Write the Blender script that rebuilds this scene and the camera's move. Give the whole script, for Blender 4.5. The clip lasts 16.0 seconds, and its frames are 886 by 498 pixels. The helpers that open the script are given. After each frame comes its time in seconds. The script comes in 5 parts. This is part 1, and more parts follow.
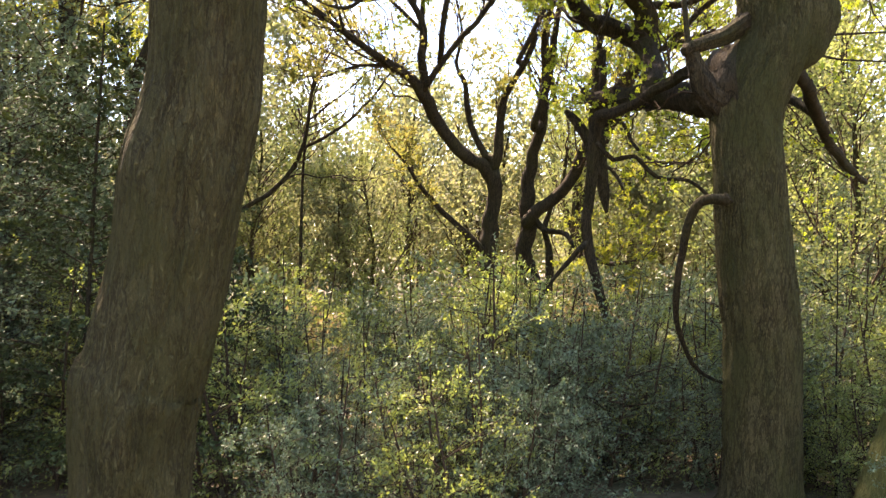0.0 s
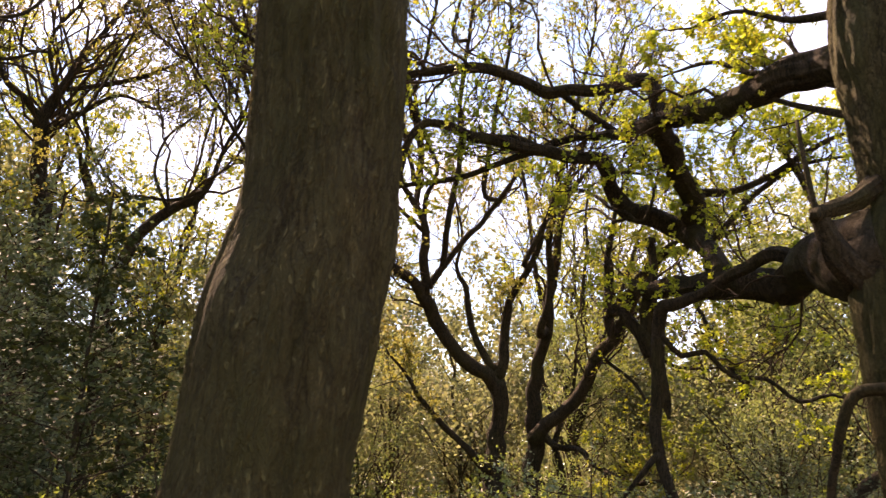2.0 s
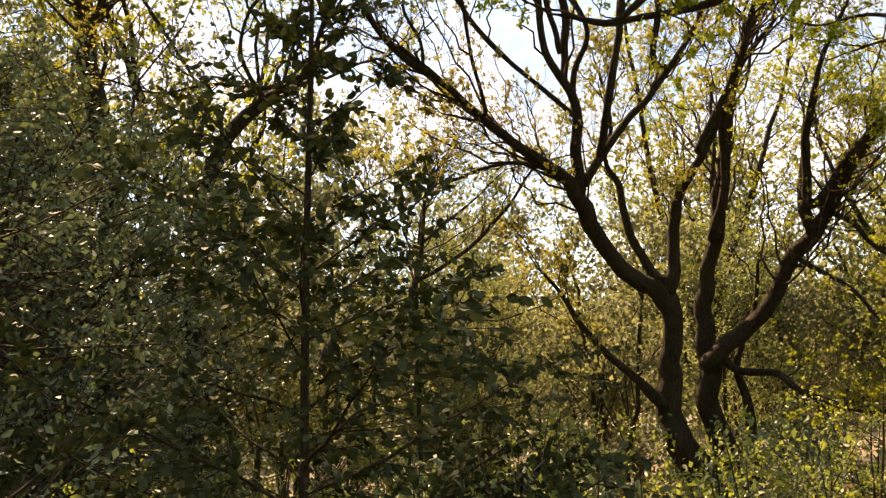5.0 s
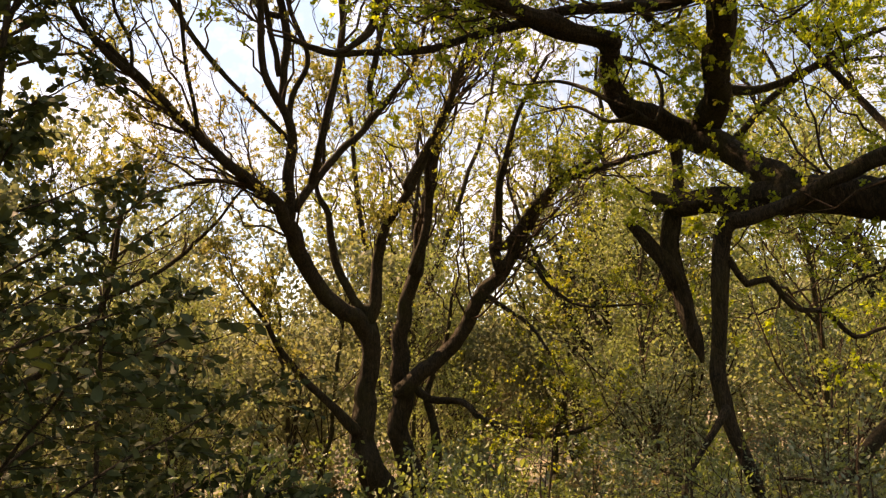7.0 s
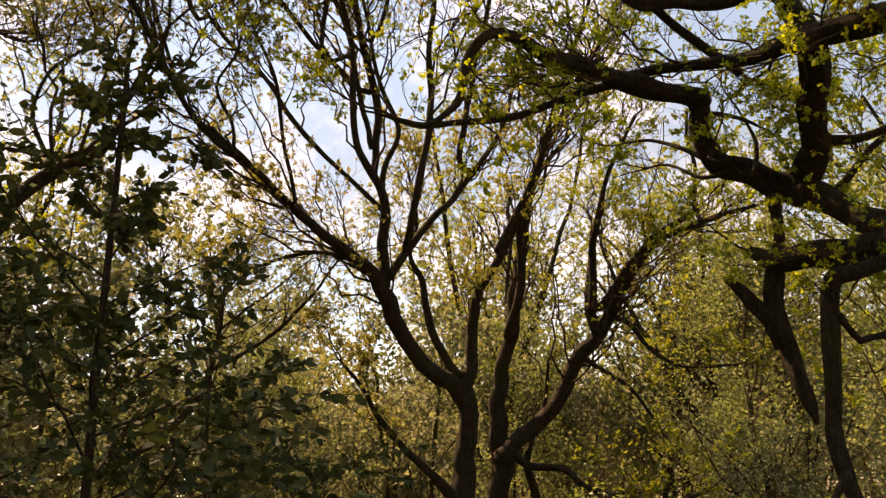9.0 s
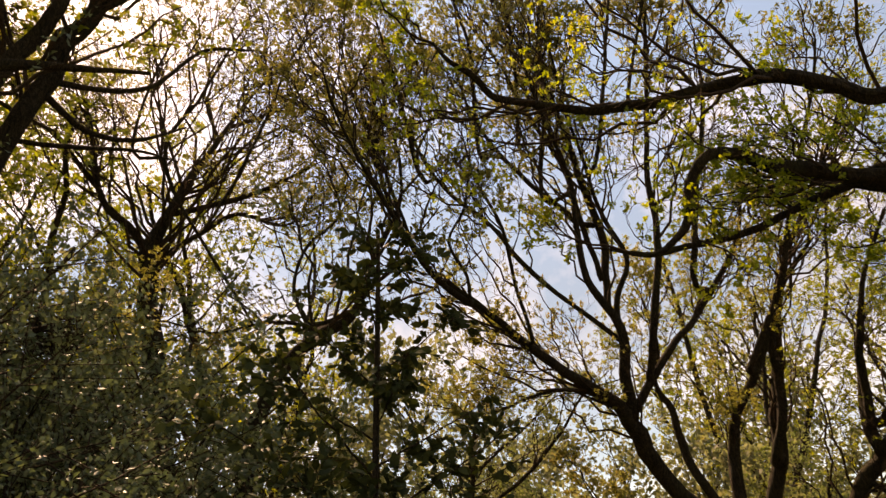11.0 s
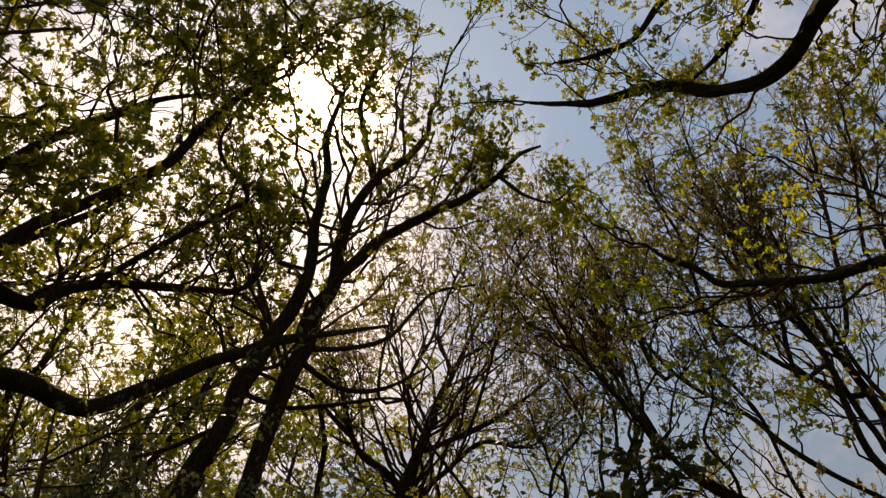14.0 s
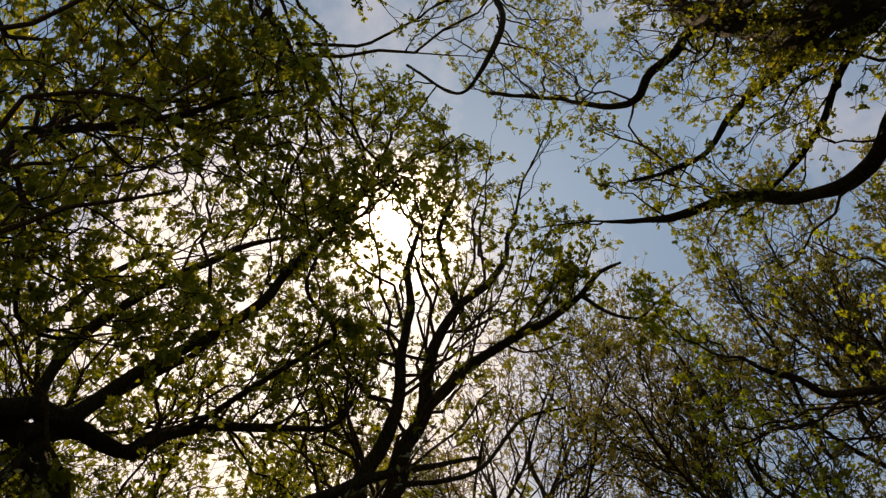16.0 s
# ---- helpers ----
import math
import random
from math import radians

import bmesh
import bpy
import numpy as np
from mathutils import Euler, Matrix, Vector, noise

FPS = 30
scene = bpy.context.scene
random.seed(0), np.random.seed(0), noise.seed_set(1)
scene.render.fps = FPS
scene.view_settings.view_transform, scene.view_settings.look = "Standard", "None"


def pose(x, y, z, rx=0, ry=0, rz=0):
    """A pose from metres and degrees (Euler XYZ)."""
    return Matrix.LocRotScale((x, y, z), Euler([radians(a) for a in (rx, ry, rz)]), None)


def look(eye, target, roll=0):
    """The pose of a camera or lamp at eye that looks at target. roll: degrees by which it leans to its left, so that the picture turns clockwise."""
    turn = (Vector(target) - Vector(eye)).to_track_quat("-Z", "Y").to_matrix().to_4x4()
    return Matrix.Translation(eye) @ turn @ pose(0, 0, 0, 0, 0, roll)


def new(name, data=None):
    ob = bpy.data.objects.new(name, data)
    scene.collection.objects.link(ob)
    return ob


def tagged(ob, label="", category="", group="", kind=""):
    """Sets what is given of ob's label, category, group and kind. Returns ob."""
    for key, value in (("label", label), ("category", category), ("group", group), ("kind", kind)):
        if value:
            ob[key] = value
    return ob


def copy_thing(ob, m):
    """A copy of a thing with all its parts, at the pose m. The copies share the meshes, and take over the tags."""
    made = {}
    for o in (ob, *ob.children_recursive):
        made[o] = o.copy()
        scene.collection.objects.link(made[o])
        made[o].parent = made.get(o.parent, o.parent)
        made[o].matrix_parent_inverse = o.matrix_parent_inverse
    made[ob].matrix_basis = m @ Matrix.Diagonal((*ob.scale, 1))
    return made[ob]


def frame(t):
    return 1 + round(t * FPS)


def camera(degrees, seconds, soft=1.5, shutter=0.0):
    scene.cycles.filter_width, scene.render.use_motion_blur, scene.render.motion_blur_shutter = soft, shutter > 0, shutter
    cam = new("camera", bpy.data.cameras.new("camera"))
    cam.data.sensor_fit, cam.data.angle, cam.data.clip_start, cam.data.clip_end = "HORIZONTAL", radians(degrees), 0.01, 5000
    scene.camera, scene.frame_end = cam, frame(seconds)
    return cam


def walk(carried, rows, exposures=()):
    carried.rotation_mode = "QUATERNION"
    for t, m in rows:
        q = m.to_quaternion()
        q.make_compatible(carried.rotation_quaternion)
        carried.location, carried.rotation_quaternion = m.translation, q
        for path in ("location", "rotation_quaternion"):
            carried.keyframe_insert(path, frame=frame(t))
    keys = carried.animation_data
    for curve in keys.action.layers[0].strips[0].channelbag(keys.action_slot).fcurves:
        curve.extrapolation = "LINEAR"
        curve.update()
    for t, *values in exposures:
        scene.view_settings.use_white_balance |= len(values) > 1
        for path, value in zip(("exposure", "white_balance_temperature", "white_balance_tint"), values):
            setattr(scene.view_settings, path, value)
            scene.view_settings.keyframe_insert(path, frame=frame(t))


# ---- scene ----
cam = camera(56.54, 16.0, soft=1.3, shutter=0.2)
PATH = [
    (0.0, pose(0.000, 0.000, 2.600, 90.01, -0.00, 0.00)),
    (0.5, pose(-0.252, 0.319, 2.605, 93.53, -0.08, -3.23)),
    (1.0, pose(-0.516, 0.703, 2.591, 97.40, 0.43, -4.25)),
    (1.5, pose(-0.787, 1.128, 2.575, 100.24, 1.31, -5.52)),
    (2.0, pose(-1.133, 1.565, 2.484, 105.39, 0.82, -3.61)),
    (2.5, pose(-1.497, 2.034, 2.402, 103.33, 0.32, 0.08)),
    (3.0, pose(-1.789, 2.537, 2.300, 104.07, -0.33, 3.18)),
    (5.3, pose(-3.367, 5.102, 2.862, 100.17, 4.36, -3.03)),
    (5.5, pose(-3.367, 5.102, 2.862, 99.93, 4.09, -4.20)),
    (6.0, pose(-3.367, 5.102, 2.862, 101.09, 4.14, -12.17)),
    (6.5, pose(-3.367, 5.102, 2.862, 101.29, 4.14, -19.66)),
    (7.0, pose(-3.367, 5.102, 2.862, 100.97, 4.23, -22.93)),
    (7.5, pose(-3.367, 5.102, 2.862, 100.96, 4.14, -22.90)),
    (8.0, pose(-3.367, 5.102, 2.862, 101.48, 4.08, -22.62)),
    (8.2, pose(-3.367, 5.102, 2.862, 102.37, 4.21, -21.56)),
    (10.3, pose(-3.428, 4.956, 2.903, 112.18, 4.89, -5.58)),
    (10.5, pose(-3.432, 4.947, 2.905, 113.50, 4.98, -3.45)),
    (11.0, pose(-3.441, 4.925, 2.911, 116.47, 5.00, 1.13)),
    (11.5, pose(-3.450, 4.904, 2.917, 119.40, 5.11, 5.12)),
    (12.0, pose(-3.459, 4.883, 2.923, 121.93, 5.11, 8.52)),
    (12.5, pose(-3.468, 4.862, 2.929, 124.10, 5.35, 11.28)),
    (13.0, pose(-3.476, 4.840, 2.935, 126.64, 5.24, 14.52)),
    (13.5, pose(-3.485, 4.819, 2.941, 129.41, 5.06, 17.71)),
    (14.0, pose(-3.494, 4.798, 2.947, 132.49, 4.78, 19.71)),
    (14.5, pose(-3.503, 4.777, 2.953, 134.92, 4.53, 20.93)),
    (15.0, pose(-3.512, 4.756, 2.959, 137.48, 4.23, 22.36)),
    (15.5, pose(-3.521, 4.734, 2.965, 139.42, 3.78, 24.20)),
    (16.0, pose(-3.530, 4.713, 2.971, 141.36, 3.42, 26.13)),
]
EXPOSURES = [(0.0, 2.85, 8800, 29), (1.5, 2.12, 9400, 32), (2.0, 2.0, 10200, 40), (2.4, 1.72, 10900, 40), (3.0, 2.13, 11300, 36), (5.5, 1.68, 13300, 31), (7.0, 1.63, 13900, 35), (10.5, 1.05, 14900, 36), (12.0, 0.7, 14600, 33), (13.0, 0.33, 14300, 31), (16.0, -0.2, 12300, 24)]
walk(cam, PATH, EXPOSURES)

# ---- world, sun ----
SUN = Vector((-0.275, 0.536, 0.798)).normalized()
world = bpy.data.worlds.new("world")
scene.world = world
world.use_nodes = True
wn, wl = world.node_tree.nodes, world.node_tree.links
sky = wn.new("ShaderNodeTexSky")
sky.sky_type, sky.sun_disc = "NISHITA", False
sky.sun_elevation = math.asin(SUN.z)
sky.sun_rotation = math.atan2(SUN.x, SUN.y)
sky.dust_density, sky.air_density, sky.ozone_density = 0.1, 0.8, 4.0
geo = wn.new("ShaderNodeTexCoord")
# thin white cloud, thickest round the sun
cloud = wn.new("ShaderNodeTexNoise")
cloud.inputs["Scale"].default_value, cloud.inputs["Detail"].default_value = 4.2, 6.0
cloud.inputs["Roughness"].default_value = 0.62
wl.new(geo.outputs["Generated"], cloud.inputs["Vector"])
ramp = wn.new("ShaderNodeMapRange")
ramp.inputs["From Min"].default_value, ramp.inputs["From Max"].default_value = 0.48, 0.70
wl.new(cloud.outputs["Fac"], ramp.inputs["Value"])
dot = wn.new("ShaderNodeVectorMath")
dot.operation = "DOT_PRODUCT"
dot.inputs[1].default_value = SUN
wl.new(geo.outputs["Generated"], dot.inputs[0])
bank = wn.new("ShaderNodeVectorMath")
bank.operation = "DOT_PRODUCT"
bank.inputs[1].default_value = Vector((-0.45, 0.58, 0.675)).normalized()
wl.new(geo.outputs["Generated"], bank.inputs[0])
near_sun = wn.new("ShaderNodeMapRange")
near_sun.inputs["From Min"].default_value, near_sun.inputs["From Max"].default_value = 0.94, 0.985
wl.new(bank.outputs["Value"], near_sun.inputs["Value"])
aureole = wn.new("ShaderNodeMath")
aureole.operation = "POWER"
aureole.inputs[1].default_value = 1.2
wl.new(near_sun.outputs["Result"], aureole.inputs[0])
disc = wn.new("ShaderNodeMapRange")
disc.inputs["From Min"].default_value, disc.inputs["From Max"].default_value = 0.9955, 0.9995
disc.inputs["To Max"].default_value = 30.0
wl.new(dot.outputs["Value"], disc.inputs["Value"])
veil = wn.new("ShaderNodeMath")
veil.operation = "MULTIPLY_ADD"
veil.inputs[1].default_value = 6.0
wl.new(aureole.outputs["Value"], veil.inputs[0])
wl.new(disc.outputs["Result"], veil.inputs[2])
veil_all = wn.new("ShaderNodeMath")
veil_all.operation = "MULTIPLY_ADD"
veil_all.inputs[1].default_value = 1.9
wl.new(ramp.outputs["Result"], veil_all.inputs[0])
wl.new(veil.outputs["Value"], veil_all.inputs[2])
white = wn.new("ShaderNodeMix")
white.data_type, white.blend_type = "RGBA", "ADD"
white.inputs["Factor"].default_value = 1.0
tint = wn.new("ShaderNodeVectorMath")
tint.operation = "SCALE"
tint.inputs[0].default_value = (1.0, 0.93, 0.88)
wl.new(veil_all.outputs["Value"], tint.inputs["Scale"])
deep = wn.new("ShaderNodeMix")
deep.data_type, deep.blend_type = "RGBA", "MULTIPLY"
deep.inputs["Factor"].default_value = 1.0
height = wn.new("ShaderNodeSeparateXYZ")
wl.new(geo.outputs["Generated"], height.inputs["Vector"])
climb = wn.new("ShaderNodeMapRange")
climb.inputs["From Min"].default_value, climb.inputs["From Max"].default_value = 0.35, 0.8
wl.new(height.outputs["Z"], climb.inputs["Value"])
hue = wn.new("ShaderNodeMix")
hue.data_type = "RGBA"
hue.inputs["A"].default_value, hue.inputs["B"].default_value = (0.68, 0.77, 0.71, 1), (1.12, 1.5, 1.5, 1)
wl.new(climb.outputs["Result"], hue.inputs["Factor"])
wl.new(hue.outputs["Result"], deep.inputs["B"])
wl.new(sky.outputs["Color"], deep.inputs["A"])
wl.new(deep.outputs["Result"], white.inputs["A"])
wl.new(tint.outputs["Vector"], white.inputs["B"])
wl.new(white.outputs["Result"], wn["Background"].inputs["Color"])
wn["Background"].inputs["Strength"].default_value = 0.15

sun = new("sun", bpy.data.lights.new("sun", "SUN"))
sun.data.energy, sun.data.angle, sun.data.color = 5.0, radians(0.6), (1.0, 0.95, 0.86)
sun.matrix_world = look(SUN * 60, (0, 0, 0))


# ---- materials ----
def material(name):
    m = bpy.data.materials.new(name)
    m.use_nodes = True
    return m, m.node_tree.nodes, m.node_tree.links, m.node_tree.nodes["Principled BSDF"]


def ramp_node(n, stops):
    r = n.new("ShaderNodeValToRGB")
    r.color_ramp.elements[0].position, r.color_ramp.elements[0].color = stops[0][0], (*stops[0][1], 1)
    r.color_ramp.elements[1].position, r.color_ramp.elements[1].color = stops[-1][0], (*stops[-1][1], 1)
    for p, c in stops[1:-1]:
        r.color_ramp.elements.new(p).color = (*c, 1)
    return r


def bark_material(name, dark, mid, pale, moss, relief=0.6, scale=1.0, moss_from=0.52):
    """Furrowed bark: long dark fissures between paler plates, with algae and moss in patches."""
    m, n, l, b = material(name)
    co = n.new("ShaderNodeTexCoord")

    def noise_at(size, detail, rough, bend=0.0):
        stretch = n.new("ShaderNodeMapping")
        stretch.inputs["Scale"].default_value = size
        l.new(co.outputs["Object"], stretch.inputs["Vector"])
        tex = n.new("ShaderNodeTexNoise")
        tex.inputs["Scale"].default_value = 1.0
        tex.inputs["Detail"].default_value, tex.inputs["Roughness"].default_value = detail, rough
        tex.inputs["Distortion"].default_value = bend
        l.new(stretch.outputs["Vector"], tex.inputs["Vector"])
        return tex.outputs["Fac"]

    def fissure(fac, width):
        off = n.new("ShaderNodeMath")
        off.operation = "SUBTRACT"
        off.inputs[1].default_value = 0.5
        l.new(fac, off.inputs[0])
        size = n.new("ShaderNodeMath")
        size.operation = "ABSOLUTE"
        l.new(off.outputs["Value"], size.inputs[0])
        edge = n.new("ShaderNodeMapRange")
        edge.interpolation_type = "SMOOTHSTEP"
        edge.inputs["From Max"].default_value = width
        l.new(size.outputs["Value"], edge.inputs["Value"])
        return edge.outputs["Result"]

    def math_node(op, a, c):
        k = n.new("ShaderNodeMath")
        k.operation = op
        for slot, value in ((0, a), (1, c)):
            if isinstance(value, (int, float)):
                k.inputs[slot].default_value = value
            else:
                l.new(value, k.inputs[slot])
        return k.outputs["Value"]

    wide = fissure(noise_at((19 * scale, 19 * scale, 4.4 * scale), 4.0, 0.6, 0.6), 0.08)
    fine = fissure(noise_at((48 * scale, 48 * scale, 20 * scale), 5.0, 0.65, 0.5), 0.12)
    grain = noise_at((90 * scale, 90 * scale, 50 * scale), 5, 0.65)
    patch = noise_at((2.1, 2.1, 1.3), 5, 0.6)
    tone = noise_at((7, 7, 1.6), 4, 0.6)
    plates = math_node("MULTIPLY", math_node("MULTIPLY_ADD", wide, 0.62), math_node("MULTIPLY_ADD", fine, 0.45))
    for node in n:
        if node.type == "MATH" and node.operation == "MULTIPLY_ADD":
            node.inputs[2].default_value = 1 - node.inputs[1].default_value
    level = math_node("ADD", math_node("MULTIPLY", plates, 0.7), math_node("MULTIPLY", grain, 0.3))
    level = math_node("ADD", level, math_node("MULTIPLY", math_node("SUBTRACT", tone, 0.5), 0.55))
    colour = ramp_node(n, [(0.24, dark), (0.60, mid), (0.95, pale)])
    l.new(level, colour.inputs["Fac"])
    mix = n.new("ShaderNodeMix")
    mix.data_type = "RGBA"
    fac = n.new("ShaderNodeMapRange")
    fac.inputs["From Min"].default_value, fac.inputs["From Max"].default_value = moss_from - 0.04, moss_from + 0.18
    fac.inputs["To Max"].default_value = 0.7
    l.new(patch, fac.inputs["Value"])
    l.new(math_node("MULTIPLY", fac.outputs["Result"], math_node("MULTIPLY_ADD", plates, 0.6)), mix.inputs["Factor"])
    l.new(colour.outputs["Color"], mix.inputs["A"])
    green = n.new("ShaderNodeMix")
    green.data_type = "RGBA"
    green.inputs["A"].default_value = (*[c * 0.45 for c in moss], 1)
    green.inputs["B"].default_value = (*moss, 1)
    l.new(grain, green.inputs["Factor"])
    l.new(green.outputs["Result"], mix.inputs["B"])
    l.new(mix.outputs["Result"], b.inputs["Base Color"])
    height = math_node("ADD", plates, math_node("MULTIPLY", grain, 0.3))
    bump = n.new("ShaderNodeBump")
    bump.inputs["Strength"].default_value, bump.inputs["Distance"].default_value = relief, 0.03
    l.new(height, bump.inputs["Height"])
    l.new(bump.outputs["Normal"], b.inputs["Normal"])
    b.inputs["Roughness"].default_value = 0.92
    b.inputs["Specular IOR Level"].default_value = 0.1
    return m


def leaf_material(name, stops, clear, gloss, through_tint, patch_scale=0.35, sheen=0.4):
    """A thin leaf: gloss on top, daylight passing through it."""
    m, n, l, b = material(name)
    isl = n.new("ShaderNodeNewGeometry")
    co = n.new("ShaderNodeTexCoord")
    patch = n.new("ShaderNodeTexNoise")
    patch.inputs["Scale"].default_value, patch.inputs["Detail"].default_value = patch_scale, 3
    l.new(co.outputs["Object"], patch.inputs["Vector"])
    mixv = n.new("ShaderNodeMath")
    mixv.operation = "MULTIPLY_ADD"
    mixv.inputs[1].default_value = 0.55
    l.new(isl.outputs["Random Per Island"], mixv.inputs[0])
    half = n.new("ShaderNodeMath")
    half.operation = "MULTIPLY_ADD"
    half.inputs[1].default_value, half.inputs[2].default_value = 1.3, -0.4
    l.new(patch.outputs["Fac"], half.inputs[0])
    l.new(half.outputs["Value"], mixv.inputs[2])
    colour = ramp_node(n, stops)
    l.new(mixv.outputs["Value"], colour.inputs["Fac"])
    l.new(colour.outputs["Color"], b.inputs["Base Color"])
    b.inputs["Roughness"].default_value = gloss
    b.inputs["Specular IOR Level"].default_value = sheen
    lit = n.new("ShaderNodeBsdfTranslucent")
    warm = n.new("ShaderNodeMix")
    warm.data_type, warm.blend_type = "RGBA", "MULTIPLY"
    warm.inputs["Factor"].default_value = 1.0
    warm.inputs["B"].default_value = (*through_tint, 1)
    l.new(colour.outputs["Color"], warm.inputs["A"])
    l.new(warm.outputs["Result"], lit.inputs["Color"])
    mix = n.new("ShaderNodeMixShader")
    mix.inputs["Fac"].default_value = clear
    l.new(b.outputs["BSDF"], mix.inputs[1])
    l.new(lit.outputs["BSDF"], mix.inputs[2])
    l.new(mix.outputs["Shader"], n["Material Output"].inputs["Surface"])
    return m


OAK_BARK = bark_material("oak_bark", (0.032, 0.024, 0.013), (0.084, 0.07, 0.033), (0.126, 0.105, 0.05), (0.078, 0.077, 0.026), 1.0, 1.1, 0.45)
MOSS_BARK = bark_material("mossy_oak_bark", (0.02, 0.016, 0.008), (0.08, 0.066, 0.031), (0.15, 0.124, 0.06), (0.075, 0.082, 0.026), 1.0, 1.2, 0.43)
MOSS_COAT = bark_material("thick_moss", (0.05, 0.05, 0.02), (0.12, 0.11, 0.045), (0.19, 0.17, 0.07), (0.19, 0.185, 0.05), 0.7, 1.4, 0.36)
# limb and twig barks, darkened in colour for their backlit look against the sky
LIMB_BARK = bark_material("backlit_limb_bark", (0.013, 0.01, 0.006), (0.04, 0.031, 0.019), (0.075, 0.059, 0.038), (0.055, 0.055, 0.02), 0.6, 1.4, 0.55)
MOSS_LIMB = bark_material("backlit_mossy_limb_bark", (0.014, 0.011, 0.007), (0.042, 0.032, 0.02), (0.075, 0.058, 0.036), (0.07, 0.068, 0.022), 0.7, 1.2, 0.54)
TWIG_BARK = bark_material("backlit_twig_bark", (0.018, 0.012, 0.008), (0.055, 0.037, 0.024), (0.10, 0.07, 0.045), (0.07, 0.07, 0.03), 0.2, 3.0, 0.62)
OAK_LEAF = leaf_material("young_oak_leaf", [(0.05, (0.115, 0.15, 0.024)), (0.40, (0.2, 0.24, 0.036)), (0.75, (0.265, 0.28, 0.046)), (1.0, (0.30, 0.235, 0.055))], 0.58, 0.5, (1.18, 1.17, 0.7), 0.5, 0.3)
LIME_LEAF = leaf_material("lime_oak_leaf", [(0.05, (0.15, 0.205, 0.028)), (0.40, (0.25, 0.315, 0.042)), (0.75, (0.33, 0.365, 0.055)), (1.0, (0.35, 0.27, 0.06))], 0.64, 0.5, (1.22, 1.22, 0.65), 0.5, 0.3)
BRONZE_LEAF = leaf_material("bronze_oak_leaf", [(0.05, (0.15, 0.16, 0.035)), (0.40, (0.23, 0.225, 0.05)), (0.75, (0.265, 0.235, 0.07)), (1.0, (0.26, 0.18, 0.075))], 0.58, 0.5, (1.1, 1.1, 0.9), 0.5, 0.25)
EDGE_LEAF = leaf_material("pale_oak_leaf", [(0.1, (0.125, 0.155, 0.055)), (0.5, (0.19, 0.215, 0.07)), (0.8, (0.22, 0.225, 0.078)), (1.0, (0.225, 0.205, 0.08))], 0.56, 0.6, (1.05, 1.12, 0.95), 0.3)
# far leaf: spring green greyed in the colour to suggest haze
FAR_LEAF = leaf_material("hazed_oak_leaf", [(0.1, (0.12, 0.14, 0.07)), (0.5, (0.17, 0.182, 0.088)), (0.8, (0.195, 0.19, 0.098)), (1.0, (0.19, 0.155, 0.092))], 0.55, 0.65, (1.1, 1.1, 0.9), 0.15)
HOLLY_LEAF = leaf_material("holly_leaf", [(0.1, (0.066, 0.10, 0.058)), (0.6, (0.112, 0.155, 0.09)), (1.0, (0.18, 0.205, 0.11))], 0.25, 0.52, (1.1, 1.15, 0.75), 0.8, 0.35)
SHRUB_LEAF = leaf_material("shrub_leaf", [(0.1, (0.115, 0.16, 0.06)), (0.55, (0.185, 0.235, 0.08)), (0.85, (0.24, 0.26, 0.09)), (1.0, (0.26, 0.245, 0.095))], 0.5, 0.4, (1.2, 1.2, 0.6), 0.6, 0.6)
# holly leaf for the sapling, its silhouette against the sky put into the colour
SAPLING_LEAF = leaf_material("silhouette_holly_leaf", [(0.1, (0.024, 0.035, 0.016)), (0.6, (0.042, 0.058, 0.025)), (1.0, (0.07, 0.085, 0.033))], 0.12, 0.6, (1.2, 1.2, 0.5), 0.8, 0.05)
BROWN_LEAF = leaf_material("dry_leaf", [(0.1, (0.17, 0.14, 0.08)), (0.6, (0.235, 0.195, 0.115)), (1.0, (0.24, 0.235, 0.105))], 0.4, 0.5, (1.15, 1.05, 0.65), 0.6)


def ground_material():
    m, n, l, b = material("leaf_litter")
    co = n.new("ShaderNodeTexCoord")
    leaf = n.new("ShaderNodeTexVoronoi")
    leaf.inputs["Scale"].default_value = 16
    l.new(co.outputs["Object"], leaf.inputs["Vector"])
    patch = n.new("ShaderNodeTexNoise")
    patch.inputs["Scale"].default_value, patch.inputs["Detail"].default_value = 0.6, 8
    l.new(co.outputs["Object"], patch.inputs["Vector"])
    c1 = ramp_node(n, [(0.1, (0.06, 0.04, 0.022)), (0.5, (0.13, 0.085, 0.045)), (0.9, (0.2, 0.14, 0.075))])
    l.new(leaf.outputs["Color"], c1.inputs["Fac"])
    c2 = ramp_node(n, [(0.45, (0.10, 0.075, 0.04)), (0.62, (0.055, 0.085, 0.025))])
    l.new(patch.outputs["Fac"], c2.inputs["Fac"])
    mix = n.new("ShaderNodeMix")
    mix.data_type = "RGBA"
    mix.inputs["Factor"].default_value = 0.5
    l.new(c1.outputs["Color"], mix.inputs["A"])
    l.new(c2.outputs["Color"], mix.inputs["B"])
    l.new(mix.outputs["Result"], b.inputs["Base Color"])
    bump = n.new("ShaderNodeBump")
    bump.inputs["Strength"].default_value = 0.8
    l.new(leaf.outputs["Distance"], bump.inputs["Height"])
    l.new(bump.outputs["Normal"], b.inputs["Normal"])
    b.inputs["Roughness"].default_value = 0.95
    return m


GROUND = ground_material()


